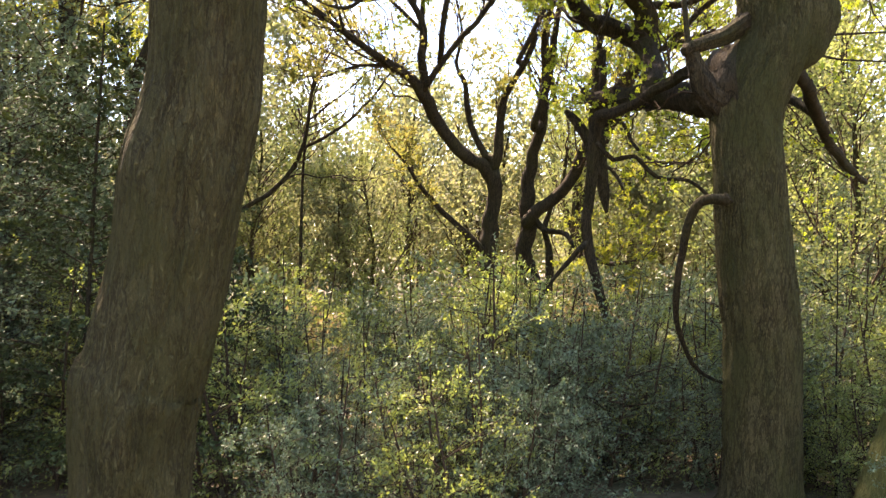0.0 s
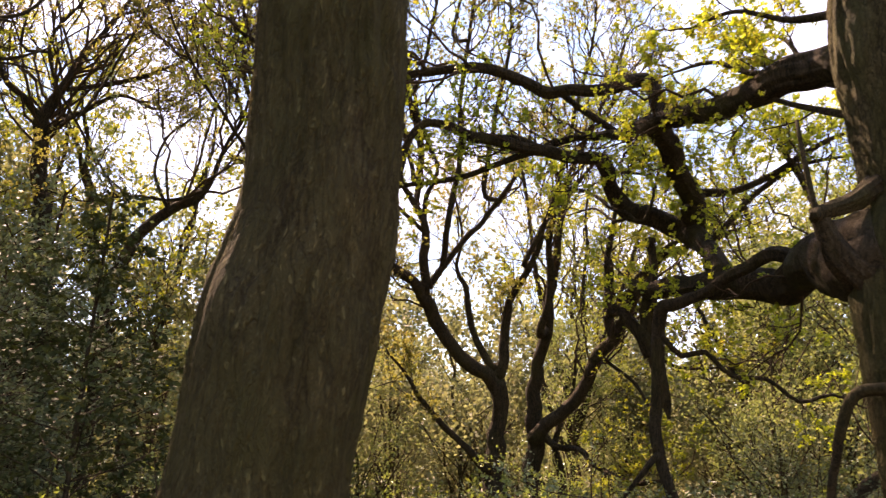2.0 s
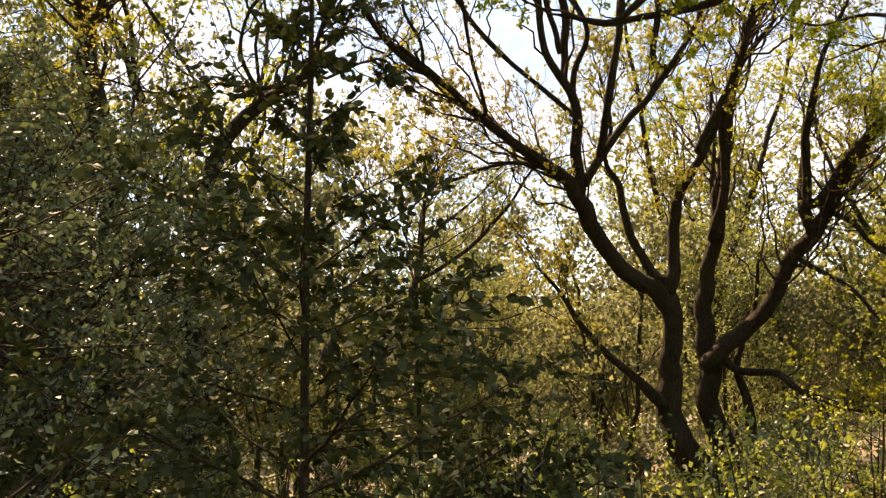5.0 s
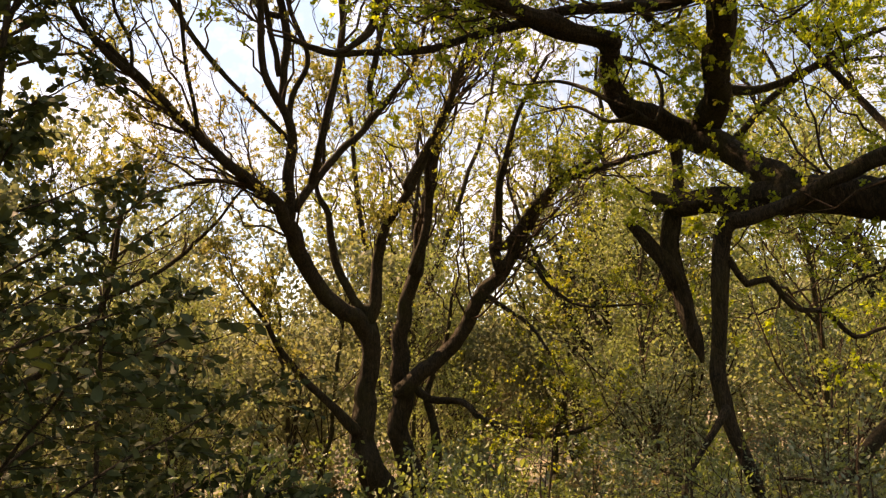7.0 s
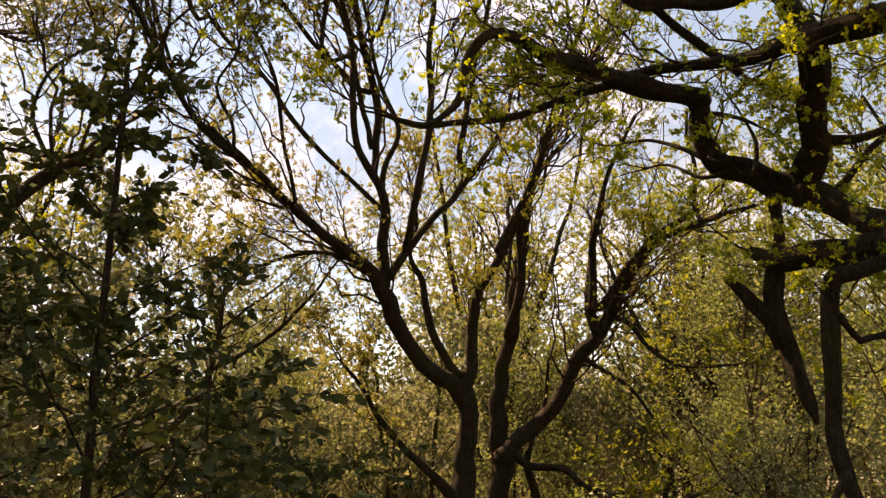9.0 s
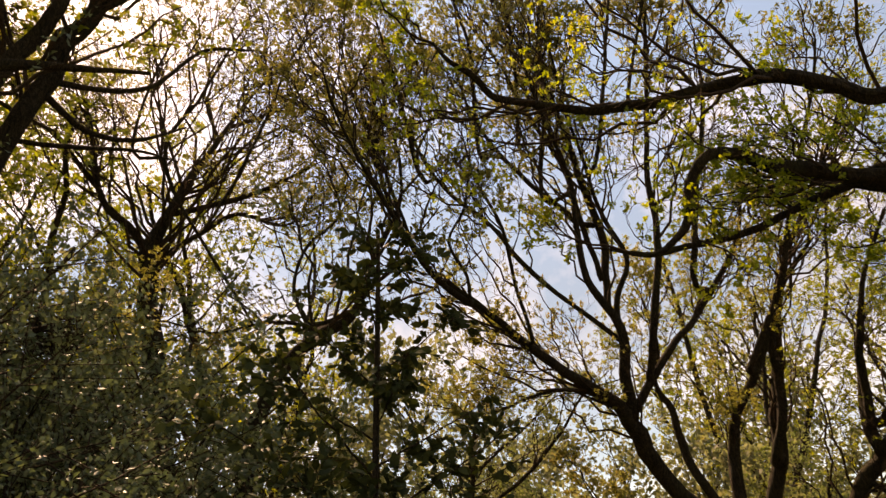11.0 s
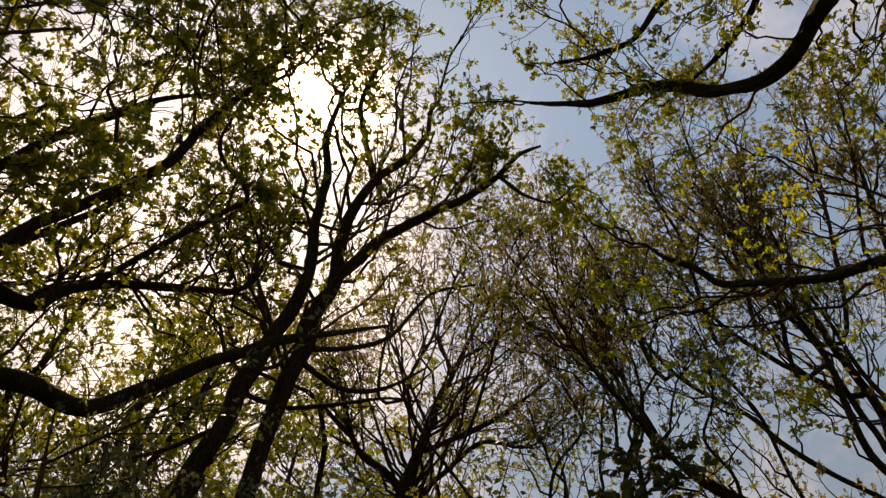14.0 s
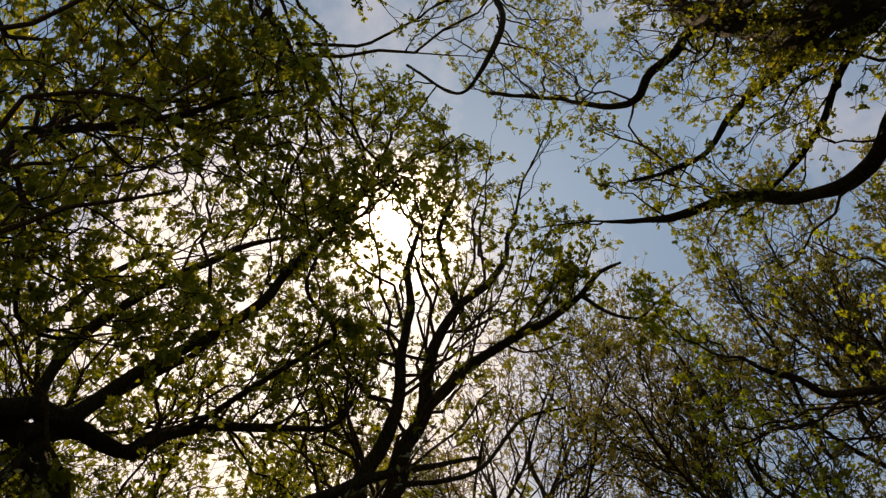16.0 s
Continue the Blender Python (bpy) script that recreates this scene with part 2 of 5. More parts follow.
# ---- mesh tools ----
def mesh_part(name, verts, faces, mat, parent=None, smooth=True, label="", kind=""):
    """One mesh object from an array of places and an array of equal-sided faces."""
    verts, faces = np.asarray(verts, np.float32), np.asarray(faces, np.int32)
    me = bpy.data.meshes.new(name)
    me.vertices.add(len(verts))
    me.vertices.foreach_set("co", verts.ravel())
    me.loops.add(faces.size)
    me.loops.foreach_set("vertex_index", faces.ravel())
    me.polygons.add(len(faces))
    side = faces.shape[1]
    me.polygons.foreach_set("loop_start", np.arange(0, faces.size, side, dtype=np.int32))
    me.polygons.foreach_set("loop_total", np.full(len(faces), side, np.int32))
    if smooth:
        me.polygons.foreach_set("use_smooth", np.ones(len(faces), bool))
    me.materials.append(mat)
    me.update(calc_edges=True)
    ob = new(name, me)
    if parent:
        ob.parent = parent
    if label or kind:
        tagged(ob, label=label, kind=kind)
    return ob


def lattice(p, seed):
    """Smooth value noise in -1..1 at an array of places."""
    i = np.floor(p).astype(np.int64)
    f = p - i
    f = f * f * (3 - 2 * f)

    def corner(dx, dy, dz):
        h = ((i[:, 0] + dx) * 73856093) ^ ((i[:, 1] + dy) * 19349663) ^ ((i[:, 2] + dz) * 83492791) ^ (seed * 2654435)
        h = (h ^ (h >> 13)) * 1274126177
        return ((h ^ (h >> 16)) & 65535) / 32767.5 - 1

    out = 0
    for dx in (0, 1):
        for dy in (0, 1):
            for dz in (0, 1):
                w = (f[:, 0] if dx else 1 - f[:, 0]) * (f[:, 1] if dy else 1 - f[:, 1]) * (f[:, 2] if dz else 1 - f[:, 2])
                out = out + w * corner(dx, dy, dz)
    return out


def glide(points, step):
    """A smooth line through control points (x, y, z, radius), cut into even steps."""
    p = np.asarray(points, float)
    p = np.vstack([2 * p[0] - p[1], p, 2 * p[-1] - p[-2]])
    out = []
    for a, b, c, d in zip(p[:-3], p[1:-2], p[2:-1], p[3:]):
        n = max(2, int(np.linalg.norm(c[:3] - b[:3]) / step))
        u = np.linspace(0, 1, n, endpoint=False)[:, None]
        out.append(0.5 * (2 * b + (c - a) * u + (2 * a - 5 * b + 4 * c - d) * u**2 + (3 * b - a - 3 * c + d) * u**3))
    out.append(p[-2:-1])
    out = np.vstack(out)
    out[:, 3] = np.maximum(out[:, 3], 0.004)
    return out


def tubes(lines, radii, sides):
    """Tapered tubes round many lines at once: lines (n, k, 3), radii (n, k)."""
    n, k, _ = lines.shape
    tan = np.gradient(lines, axis=1)
    tan /= np.linalg.norm(tan, axis=2, keepdims=True) + 1e-9
    mean = tan.mean(1)
    ref = np.where(np.abs(mean[:, 2:3]) > 0.8, np.array([[1.0, 0.2, 0]]), np.array([[0.1, 0.2, 1.0]]))[:, None, :]
    u = np.cross(tan, np.broadcast_to(ref, tan.shape))
    u /= np.linalg.norm(u, axis=2, keepdims=True) + 1e-9
    v = np.cross(tan, u)
    a = np.arange(sides) * 2 * np.pi / sides
    ring = u[:, :, None] * np.cos(a)[:, None] + v[:, :, None] * np.sin(a)[:, None]
    verts = lines[:, :, None] + ring * radii[:, :, None, None]
    idx = np.arange(n * k * sides).reshape(n, k, sides)
    nxt = np.roll(idx, -1, axis=2)
    faces = np.stack([idx[:, :-1], nxt[:, :-1], nxt[:, 1:], idx[:, 1:]], -1).reshape(-1, 4)
    return verts.reshape(-1, 3), faces


def bole(line, sides, ridge, seed, lumps=0.05):
    """A trunk or thick limb with knobs and furrowed bark in its outline."""
    n = len(line)
    c, r = line[:, :3], line[:, 3].copy()
    tan = np.gradient(c, axis=0)
    tan /= np.linalg.norm(tan, axis=1, keepdims=True)
    u = np.zeros_like(tan)
    ref = np.array([1.0, 0.15, 0.05]) if abs(tan[:, 2]).mean() > 0.6 else np.array([0.1, 0.2, 1.0])
    u[0] = np.cross(tan[0], ref)
    u[0] /= np.linalg.norm(u[0])
    for i in range(1, n):
        w = u[i - 1] - tan[i] * (u[i - 1] @ tan[i])
        u[i] = w / np.linalg.norm(w)
    v = np.cross(tan, u)
    a = np.arange(sides) * 2 * np.pi / sides
    ca, sa = np.cos(a), np.sin(a)
    along = np.r_[0, np.cumsum(np.linalg.norm(np.diff(c, axis=0), axis=1))]
    out = u[:, None] * ca[None, :, None] + v[:, None] * sa[None, :, None]
    q = np.stack([np.tile(ca, n), np.tile(sa, n), np.repeat(along, sides)], 1)
    rr = np.repeat(r, sides)
    swell = lumps * lattice(q * [1.3, 1.3, 2.2] + 7.1, seed) + 0.5 * lumps * lattice(q * [3, 3, 5] + 3.3, seed + 1)
    bark = 0
    if ridge:
        # long interlocking furrows
        girth = rr * 1.0
        k = np.stack([q[:, 0] * girth * 21, q[:, 1] * girth * 21, q[:, 2] * 2.2], 1)
        warp = lattice(k * 0.35 + 9, seed + 2)[:, None] * [0.9, 0.9, 0.4]
        f1 = 1 - 2 * np.abs(lattice(k + warp, seed + 3))
        f2 = 1 - 2 * np.abs(lattice(k * [2.1, 2.1, 1.9] + warp, seed + 4))
        bark = ridge * (0.7 * f1 + 0.4 * f2) * (0.65 + 0.35 * lattice(q * [1.5, 1.5, 1.1] + 5, seed + 5))
    rad = rr * (1 + swell) + bark - 0.35 * ridge
    verts = np.repeat(c, sides, 0) + out.reshape(-1, 3) * rad[:, None]
    idx = np.arange(n * sides).reshape(n, sides)
    nxt = np.roll(idx, -1, axis=1)
    faces = np.stack([idx[:-1], nxt[:-1], nxt[1:], idx[1:]], -1).reshape(-1, 4)
    # closed ends
    tip = len(verts)
    verts = np.vstack([verts, c[:1], c[-1:]])
    cap0 = np.stack([nxt[0], idx[0], np.full(sides, tip), np.full(sides, tip)], -1)
    cap1 = np.stack([idx[-1], nxt[-1], np.full(sides, tip + 1), np.full(sides, tip + 1)], -1)
    return verts, faces, np.vstack([cap0, cap1])[:, :3]


def bole_part(name, line, sides, ridge, seed, mat, parent, lumps=0.05, label=""):
    verts, quads, caps = bole(line, sides, ridge, seed, lumps)
    tris = np.vstack([quads[:, [0, 1, 2]], quads[:, [0, 2, 3]], caps])
    return mesh_part(name, verts, tris, mat, parent, label=label)


def unit(v):
    return v / (np.linalg.norm(v, axis=-1, keepdims=True) + 1e-9)


def shoots(rng, at, way, length, radius, k, wander, lift):
    """Zigzag shoots from many places at once, each keeping its heading; returns lines and radii."""
    n = len(at)
    lines = np.zeros((n, k, 3))
    lines[:, 0] = at
    heading = unit(way)
    jag = unit(np.cross(heading, rng.normal(0, 1, (n, 3)))) * wander
    seg = (length / (k - 1))[:, None]
    for i in range(1, k):
        heading = unit(heading + rng.normal(0, wander * 0.3, (n, 3)) + np.array([0, 0, lift]))
        jag = -jag * rng.choice([1.0, 1.0, 0.4, -0.6], (n, 1))
        jag = unit(jag) * wander * rng.uniform(0.3, 1.5, (n, 1))
        d = unit(heading + jag + rng.normal(0, wander * 0.35, (n, 3)))
        lines[:, i] = lines[:, i - 1] + d * seg * rng.uniform(0.75, 1.25, (n, 1))
    taper = np.linspace(1, 0.35, k)
    return lines, radius[:, None] * taper


def sprout(rng, lines, radii, per, lo, spread, shrink, k, wander, lift, longest, cone=0.5, stout=0.0068, least=0.0):
    """Side shoots off many parent lines."""
    n, kp, _ = lines.shape
    who = np.repeat(np.arange(n), per)
    s = lo + (1 - lo) * rng.random(len(who))
    x = s * (kp - 1)
    i = np.minimum(x.astype(int), kp - 2)
    f = (x - i)[:, None]
    at = lines[who, i] * (1 - f) + lines[who, i + 1] * f
    tan = unit(lines[who, i + 1] - lines[who, i])
    side = unit(np.cross(tan, rng.normal(0, 1, (len(who), 3))))
    spread = spread * rng.uniform(0.7, 1.25, (len(who), 1))
    way = tan * np.cos(spread) + side * np.sin(spread)
    total = np.linalg.norm(np.diff(lines, axis=1), axis=2).sum(1)[who]
    length = np.minimum(total * shrink * (1.15 - cone * s) * rng.uniform(0.6, 1.3, len(who)), longest)
    length = np.maximum(length, least * rng.uniform(0.6, 1.4, len(who)))
    rad = np.minimum(radii[who, i] * 0.6, 0.003 + stout * length)
    return shoots(rng, at, way, length, rad, k, wander, lift)


def leaves(rng, at, way, size, broad, kind):
    """Leaf blades: kind 'lobed' has two lobes a side, 'oval' six corners, 'plain' four; folded along the midrib."""
    n = len(at)
    d = unit(way)
    side = unit(np.cross(d, rng.normal(0, 1, (n, 3))))
    up = np.cross(side, d)
    s = size[:, None]
    b = s * broad
    fold = up * s * rng.uniform(0.05, 0.22, (n, 1))
    if kind == "lobed":
        flat = ((0.0, 0.0, 0.0), (0.36, 0.36, 0.5), (0.5, 0.2, 0.4), (0.76, 0.5, 1.0), (1.0, 0.0, -0.6), (0.76, -0.5, 1.0), (0.5, -0.2, 0.4), (0.36, -0.36, 0.5))
        v = np.stack([at + d * s * x + side * b * y + fold * z for x, y, z in flat], 1)
        f = np.array([[0, 1, 7], [1, 2, 7], [2, 6, 7], [2, 3, 5], [2, 5, 6], [3, 4, 5]])
    elif kind == "oval":
        flat = ((0.0, 0.0, 0.0), (0.28, 0.42, 0.6), (0.68, 0.42, 0.8), (1.0, 0.0, -0.4), (0.68, -0.42, 0.8), (0.28, -0.42, 0.6))
        v = np.stack([at + d * s * x + side * b * y + fold * z for x, y, z in flat], 1)
        f = np.array([[0, 1, 5], [1, 2, 5], [2, 4, 5], [2, 3, 4]])
    else:
        v = np.stack([at, at + d * s * 0.5 + side * b * 0.5 + fold, at + d * s, at + d * s * 0.5 - side * b * 0.5 + fold], 1)
        f = np.array([[0, 1, 2], [0, 2, 3]])
    k = v.shape[1]
    faces = (np.arange(n) * k)[:, None, None] + f[None]
    return v.reshape(-1, 3), faces.reshape(-1, 3)


def clusters(rng, at, way, count, size, broad, kind, open_=0.9, pull=0.0):
    """Rosettes of leaves at shoot tips."""
    who = np.repeat(np.arange(len(at)), count)
    w = unit(way[who] * 0.6 + rng.normal(0, open_, (len(who), 3)) + np.array([0, 0, pull]))
    sz = size * rng.uniform(0.55, 1.25, len(who))
    return leaves(rng, at[who] + rng.normal(0, size * 0.25, (len(who), 3)), w, sz, broad, kind)


def along(lines, lo, n, rng):
    """Places and directions at random along lines."""
    k = lines.shape[1]
    who = np.repeat(np.arange(len(lines)), n)
    x = (lo + (1 - lo) * rng.random(len(who))) * (k - 1)
    i = np.minimum(x.astype(int), k - 2)
    f = (x - i)[:, None]
    return lines[who, i] * (1 - f) + lines[who, i + 1] * f, unit(lines[who, i + 1] - lines[who, i])


def join(*pieces):
    vs, fs, off = [], [], 0
    for v, f in pieces:
        vs.append(v)
        fs.append(f + off)
        off += len(v)
    return np.vstack(vs), np.vstack(fs)


# ---- oaks ----
RIFT = [np.array(p) for p in ((-3.5, 4.75, 2.9), (-5.02, 6.83, 9.0), (-3.4, 10.5, 9.0))]
SUN_GAP = [np.array(p) for p in ((-5.1, 7.8, 7.6), (-7.2, 11.8, 13.5))]


def shy(p):
    """Which places the crowns leave open: the rift between neighbouring crowns, and the gap below the sun."""
    n = unit(np.cross(RIFT[1] - RIFT[0], RIFT[2] - RIFT[0]))
    slab = (np.abs((p - RIFT[0]) @ n) < 0.15 + 0.1 * lattice(p * 0.9, 17)) & (p[:, 2] > 6.0) & (p[:, 1] < 13)
    axis = SUN_GAP[1] - SUN_GAP[0]
    u = np.clip((p - SUN_GAP[0]) @ axis / (axis @ axis), 0, 1)[:, None]
    hole = np.linalg.norm(p - SUN_GAP[0] - u * axis, axis=1) < 0.2
    return slab | hole


PART_LABELS = {"broken_limb": "dead hanging limb with a splintered end", "stub": "short broken-off stub", "snag": "dead crooked branch hanging from the trunk", "burr": "smooth rounded swelling on the trunk"}


def attach(limbs):
    """Carries limbs that begin in the air down to the stouter limb that they grow from."""
    out, lines = [], []
    for i, (name, pts) in enumerate(limbs):
        pts = list(pts)
        if i and name in ("limb", "branch", "bare_branch", "bare_limb"):
            start, way = np.array(pts[0]), unit(np.array(pts[1][:3]) - np.array(pts[0][:3]))
            pool = np.vstack(lines)
            pool = pool[pool[:, 3] > start[3] * 0.75]
            gap = start[:3] - pool[:, :3] if len(pool) else np.zeros((0, 3))
            far = np.linalg.norm(gap, axis=1)
            if len(far) and 0.12 < far.min():
                cost = far * (1.15 - (unit(gap) @ way)) if far.min() > 0.5 else far
                best = int(cost.argmin())
                if far[best] < 3.2:
                    q = pool[best]
                    pts = [(*q[:3], min(q[3] * 0.9, start[3] * 1.2))] + pts
        out.append((name, pts))
        lines.append(glide(pts, 0.12))
    return out


def oak(label, limbs, seed, density=1.0, leaf=0.075, sides=14, ridge=0.0, bark=None, reach=1.0, cluster=6, bare=0.3, lift=0.10, leafy=1.0, blade="plain", fan=0.75, foliage=None):
    """An oak from its trunk and limb lines, with side branches, twigs and young leaves."""
    rng = np.random.default_rng(seed)
    tree = tagged(new("oak_tree"), label, "tree")
    first = np.array(limbs[0][1][0])
    tree.location = (first[0], first[1], 0)
    base = np.array([first[0], first[1], 0, 0])
    mains_l, mains_r, lengths, stemlike = [], [], [], []
    bearers = []
    for i, (name, pts) in enumerate(attach(limbs)):
        pts = [np.array(p) - base for p in pts]
        thick = name.startswith("trunk")
        holder = tree
        if name in ("branch", "bare_branch", "stub", "snag", "broken_limb", "burr") and bearers:
            holder = min(bearers, key=lambda pair: np.linalg.norm(pair[1] - pts[0][:3], axis=1).min())[0]
        line = glide(pts, 0.06 if ridge and max(p[3] for p in pts) > 0.09 else 0.12)
        if thick and ridge:
            line = glide(pts, 0.034)
            made = bole_part("trunk", line, sides * 12, ridge, seed + i, bark or OAK_BARK, holder, 0.045)
        else:
            reach_along = np.r_[0, np.cumsum(np.linalg.norm(np.diff(line[:, :3], axis=0), axis=1))]
            wob = np.stack([lattice(np.stack([reach_along * 3.0, np.full(len(line), j * 9.0 + i), np.zeros(len(line))], 1), seed) for j in range(3)], 1)
            line[1:, :3] += wob[1:] * line[1:, 3:4] * (0.9 if name == "snag" else 0.3)
            fat = line[:, 3].max()
            gnarled = ridge and fat > 0.09
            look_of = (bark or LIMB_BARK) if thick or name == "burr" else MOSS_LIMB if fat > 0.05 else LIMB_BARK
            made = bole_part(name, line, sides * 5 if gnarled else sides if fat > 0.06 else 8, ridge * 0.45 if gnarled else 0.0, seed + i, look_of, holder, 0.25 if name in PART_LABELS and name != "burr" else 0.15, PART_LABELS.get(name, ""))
        if holder is tree:
            bearers.append((made, line[:, :3]))
        if name in ("trunk",) and first[2] < 1.5 and i == 0 and line[-1, 3] > 0.1:
            continue
        if name in ("broken_limb", "dead_limb", "bare_branch", "stub", "snag", "trunk_up", "burr", "bare_limb"):
            continue
        pick = np.linspace(0, len(line) - 1, 12).round().astype(int)
        mains_l.append(line[pick, :3])
        mains_r.append(line[pick, 3])
        stemlike.append(thick)
        lengths.append(np.linalg.norm(np.diff(line[:, :3], axis=0), axis=1).sum())
    L0, R0, N = np.array(mains_l), np.array(mains_r), np.array(lengths)
    per = np.maximum(1, (N * 3.2 * density * np.where(stemlike, 0.4, np.clip(R0[:, 2] / 0.045, 0.35, 1.0))).astype(int))
    low = np.where(np.array(stemlike), 0.62, bare)[np.repeat(np.arange(len(L0)), per)]
    L1, R1 = sprout(rng, L0, R0, per, low, fan, 0.34 * reach, 9, 0.34, lift, 2.2 * reach, stout=0.0085, least=0.55)
    tip1, tr1 = shoots(rng, L0[:, -1], L0[:, -1] - L0[:, -2], np.full(len(L0), 0.9 * reach), np.minimum(R0[:, -1] * 0.9, 0.014), 9, 0.3, lift)
    L1, R1 = np.concatenate([L1, tip1]), np.concatenate([R1, tr1])
    open1 = ~(shy(L1[:, -1] + base[:3]) | shy(L1[:, 4] + base[:3]) | shy(L1[:, 6] + base[:3]))
    L1, R1 = L1[open1], R1[open1]
    L2, R2 = sprout(rng, L1, R1, 6, 0.32, 0.8, 0.5, 6, 0.38, lift * 0.6, 1.0 * reach, least=0.24)
    L3, R3 = sprout(rng, L2, R2, 4, 0.2, 0.75, 0.5, 4, 0.35, lift * 0.4, 0.42 * reach, least=0.1)
    open2 = ~shy(L2[:, -1] + base[:3]) & ~shy(L2[:, 2] + base[:3])
    open3 = ~shy(L3[:, -1] + base[:3]) & ~shy(L3[:, 1] + base[:3])
    L2, R2, L3, R3 = L2[open2], R2[open2], L3[open3], R3[open3]
    mesh_part("branching", *join(tubes(L1, R1, 5), tubes(L2, np.maximum(R2, 0.0035), 3), tubes(L3[:, ::3], np.maximum(R3, 0.0022)[:, ::3], 3)), TWIG_BARK, tree, kind="stuff", label="crooked side branches and twigs, darkened as backlit")
    # rosettes at the tips of spurs, thicker on some boughs than on others
    tips = np.concatenate([L3[:, -1], along(L3, 0.4, 1, rng)[0], L2[:, -1]])
    ways = np.concatenate([unit(L3[:, -1] - L3[:, -2])] * 2 + [unit(L2[:, -1] - L2[:, -2])])
    rich = 0.75 + 0.75 * lattice((tips + base[:3]) * 1.1 + 30, seed)
    keep = rng.random(len(tips)) < leafy * np.clip(rich, 0.2, 1.3)
    mesh_part("crown", *clusters(rng, tips[keep], ways[keep], cluster, leaf, 0.66, blade, 0.75), foliage or OAK_LEAF, tree, smooth=False, kind="stuff", label="young yellow-green oak leaves in loose rosettes")
    return tree


def to_ground(pts, lean=0.5, flare=1.45):
    """Carries a trunk line down to the ground and widens its foot."""
    x, y, z, r = pts[0]
    x2, y2, z2, _ = pts[1]
    k = lean / max(0.2, z2 - z)
    gx, gy = x - (x2 - x) * k * z * 0.5, y - (y2 - y) * k * z * 0.5
    foot = [(gx, gy, -0.25, r * flare), (gx, gy, 0.18, r * (1 + (flare - 1) * 0.55))]
    if z > 1.2:
        foot.append(((gx + x) / 2, (gy + y) / 2, z * 0.5, r * 1.06))
    return foot + list(pts)


def limb(tree, name, *points):
    """Adds a limb line to a tree: points (x, y, z, radius)."""
    tree.append((name, list(points)))


NEAR_OAK = []
limb(NEAR_OAK, "trunk", (-1.88, 4.94, 0.71, 0.36), (-1.87, 4.94, 1.11, 0.337), (-1.84, 4.94, 1.72, 0.385), (-1.78, 4.94, 1.93, 0.365), (-1.645, 4.94, 2.47, 0.350), (-1.575, 4.94, 2.91, 0.362), (-1.545, 4.94, 3.1, 0.362), (-1.49, 4.94, 3.3, 0.342), (-1.43, 4.94, 3.59, 0.328), (-1.405, 4.94, 4.09, 0.33))
limb(NEAR_OAK, "limb", (-1.65, 7.78, 7.85, 0.146), (-1.76, 8.16, 8.4, 0.151), (-1.87, 8.44, 8.85, 0.142), (-1.99, 8.69, 9.38, 0.119), (-2.09, 8.93, 10.1, 0.127), (-2.27, 9.21, 11.01, 0.121), (-2.3, 9.36, 11.78, 0.09), (-2.32, 9.56, 13.08, 0.07))
limb(NEAR_OAK, "limb", (-1.36, 8.54, 8.69, 0.064), (-1.51, 8.77, 8.89, 0.051), (-1.68, 9, 9.36, 0.049), (-1.87, 9.2, 9.47, 0.047), (-2.16, 9.46, 9.73, 0.043), (-2.44, 9.67, 9.77, 0.038), (-2.75, 9.87, 9.68, 0.032), (-3.09, 10.05, 9.86, 0.024), (-3.49, 10.21, 10.16, 0.016))
limb(NEAR_OAK, "limb", (-2.36, 9.16, 10.76, 0.056), (-2.56, 9.32, 10.74, 0.047), (-2.89, 9.53, 10.9, 0.045), (-3.1, 9.67, 10.75, 0.038), (-3.4, 9.81, 11.05, 0.033), (-3.98, 10.03, 12.11, 0.029), (-4.78, 10.17, 13.18, 0.024))
limb(NEAR_OAK, "limb", (-1.6, 8.89, 8.02, 0.07), (-1.74, 9.06, 7.96, 0.063), (-1.88, 9.21, 7.92, 0.061), (-2.08, 9.39, 8, 0.058), (-2.32, 9.58, 8.25, 0.05), (-2.64, 9.82, 8.82, 0.048), (-2.92, 9.96, 9.05, 0.044), (-3.28, 10.12, 9.25, 0.037), (-3.59, 10.22, 9.51, 0.029), (-3.89, 10.3, 9.79, 0.021))
limb(NEAR_OAK, "limb", (-1.39, 8.79, 8.97, 0.036), (-1.68, 9.21, 8.99, 0.029), (-1.91, 9.51, 8.89, 0.027), (-2.21, 9.81, 8.9, 0.022), (-2.43, 10, 8.94, 0.017))
limb(NEAR_OAK, "limb", (-4.1, 9.58, 15.1, 0.054), (-4.29, 9.71, 14.1, 0.042), (-4.67, 9.8, 13.39, 0.036), (-5.16, 9.84, 12.97, 0.023), (-5.87, 9.8, 14.44, 0.018))
RIGHT_OAK = []
limb(RIGHT_OAK, "trunk", (2.99, 7.74, 0.27, 0.376), (3, 7.74, 0.82, 0.358), (2.99, 7.74, 1.74, 0.341), (2.95, 7.74, 2.25, 0.344), (2.9, 7.74, 2.77, 0.337), (2.87, 7.74, 3.29, 0.321), (2.86, 7.74, 3.82, 0.318), (2.97, 7.74, 4.19, 0.317), (3.1, 7.74, 4.51, 0.327), (3.12, 7.74, 4.94, 0.332), (3.05, 7.74, 5.43, 0.36))
limb(RIGHT_OAK, "trunk_up", (3.15, 7.74, 4.98, 0.346), (3.12, 7.76, 5.52, 0.367), (3.11, 7.78, 6.08, 0.386), (3.24, 7.81, 7.01, 0.354), (3.64, 7.86, 8.39, 0.341), (3.76, 7.9, 9.86, 0.3))
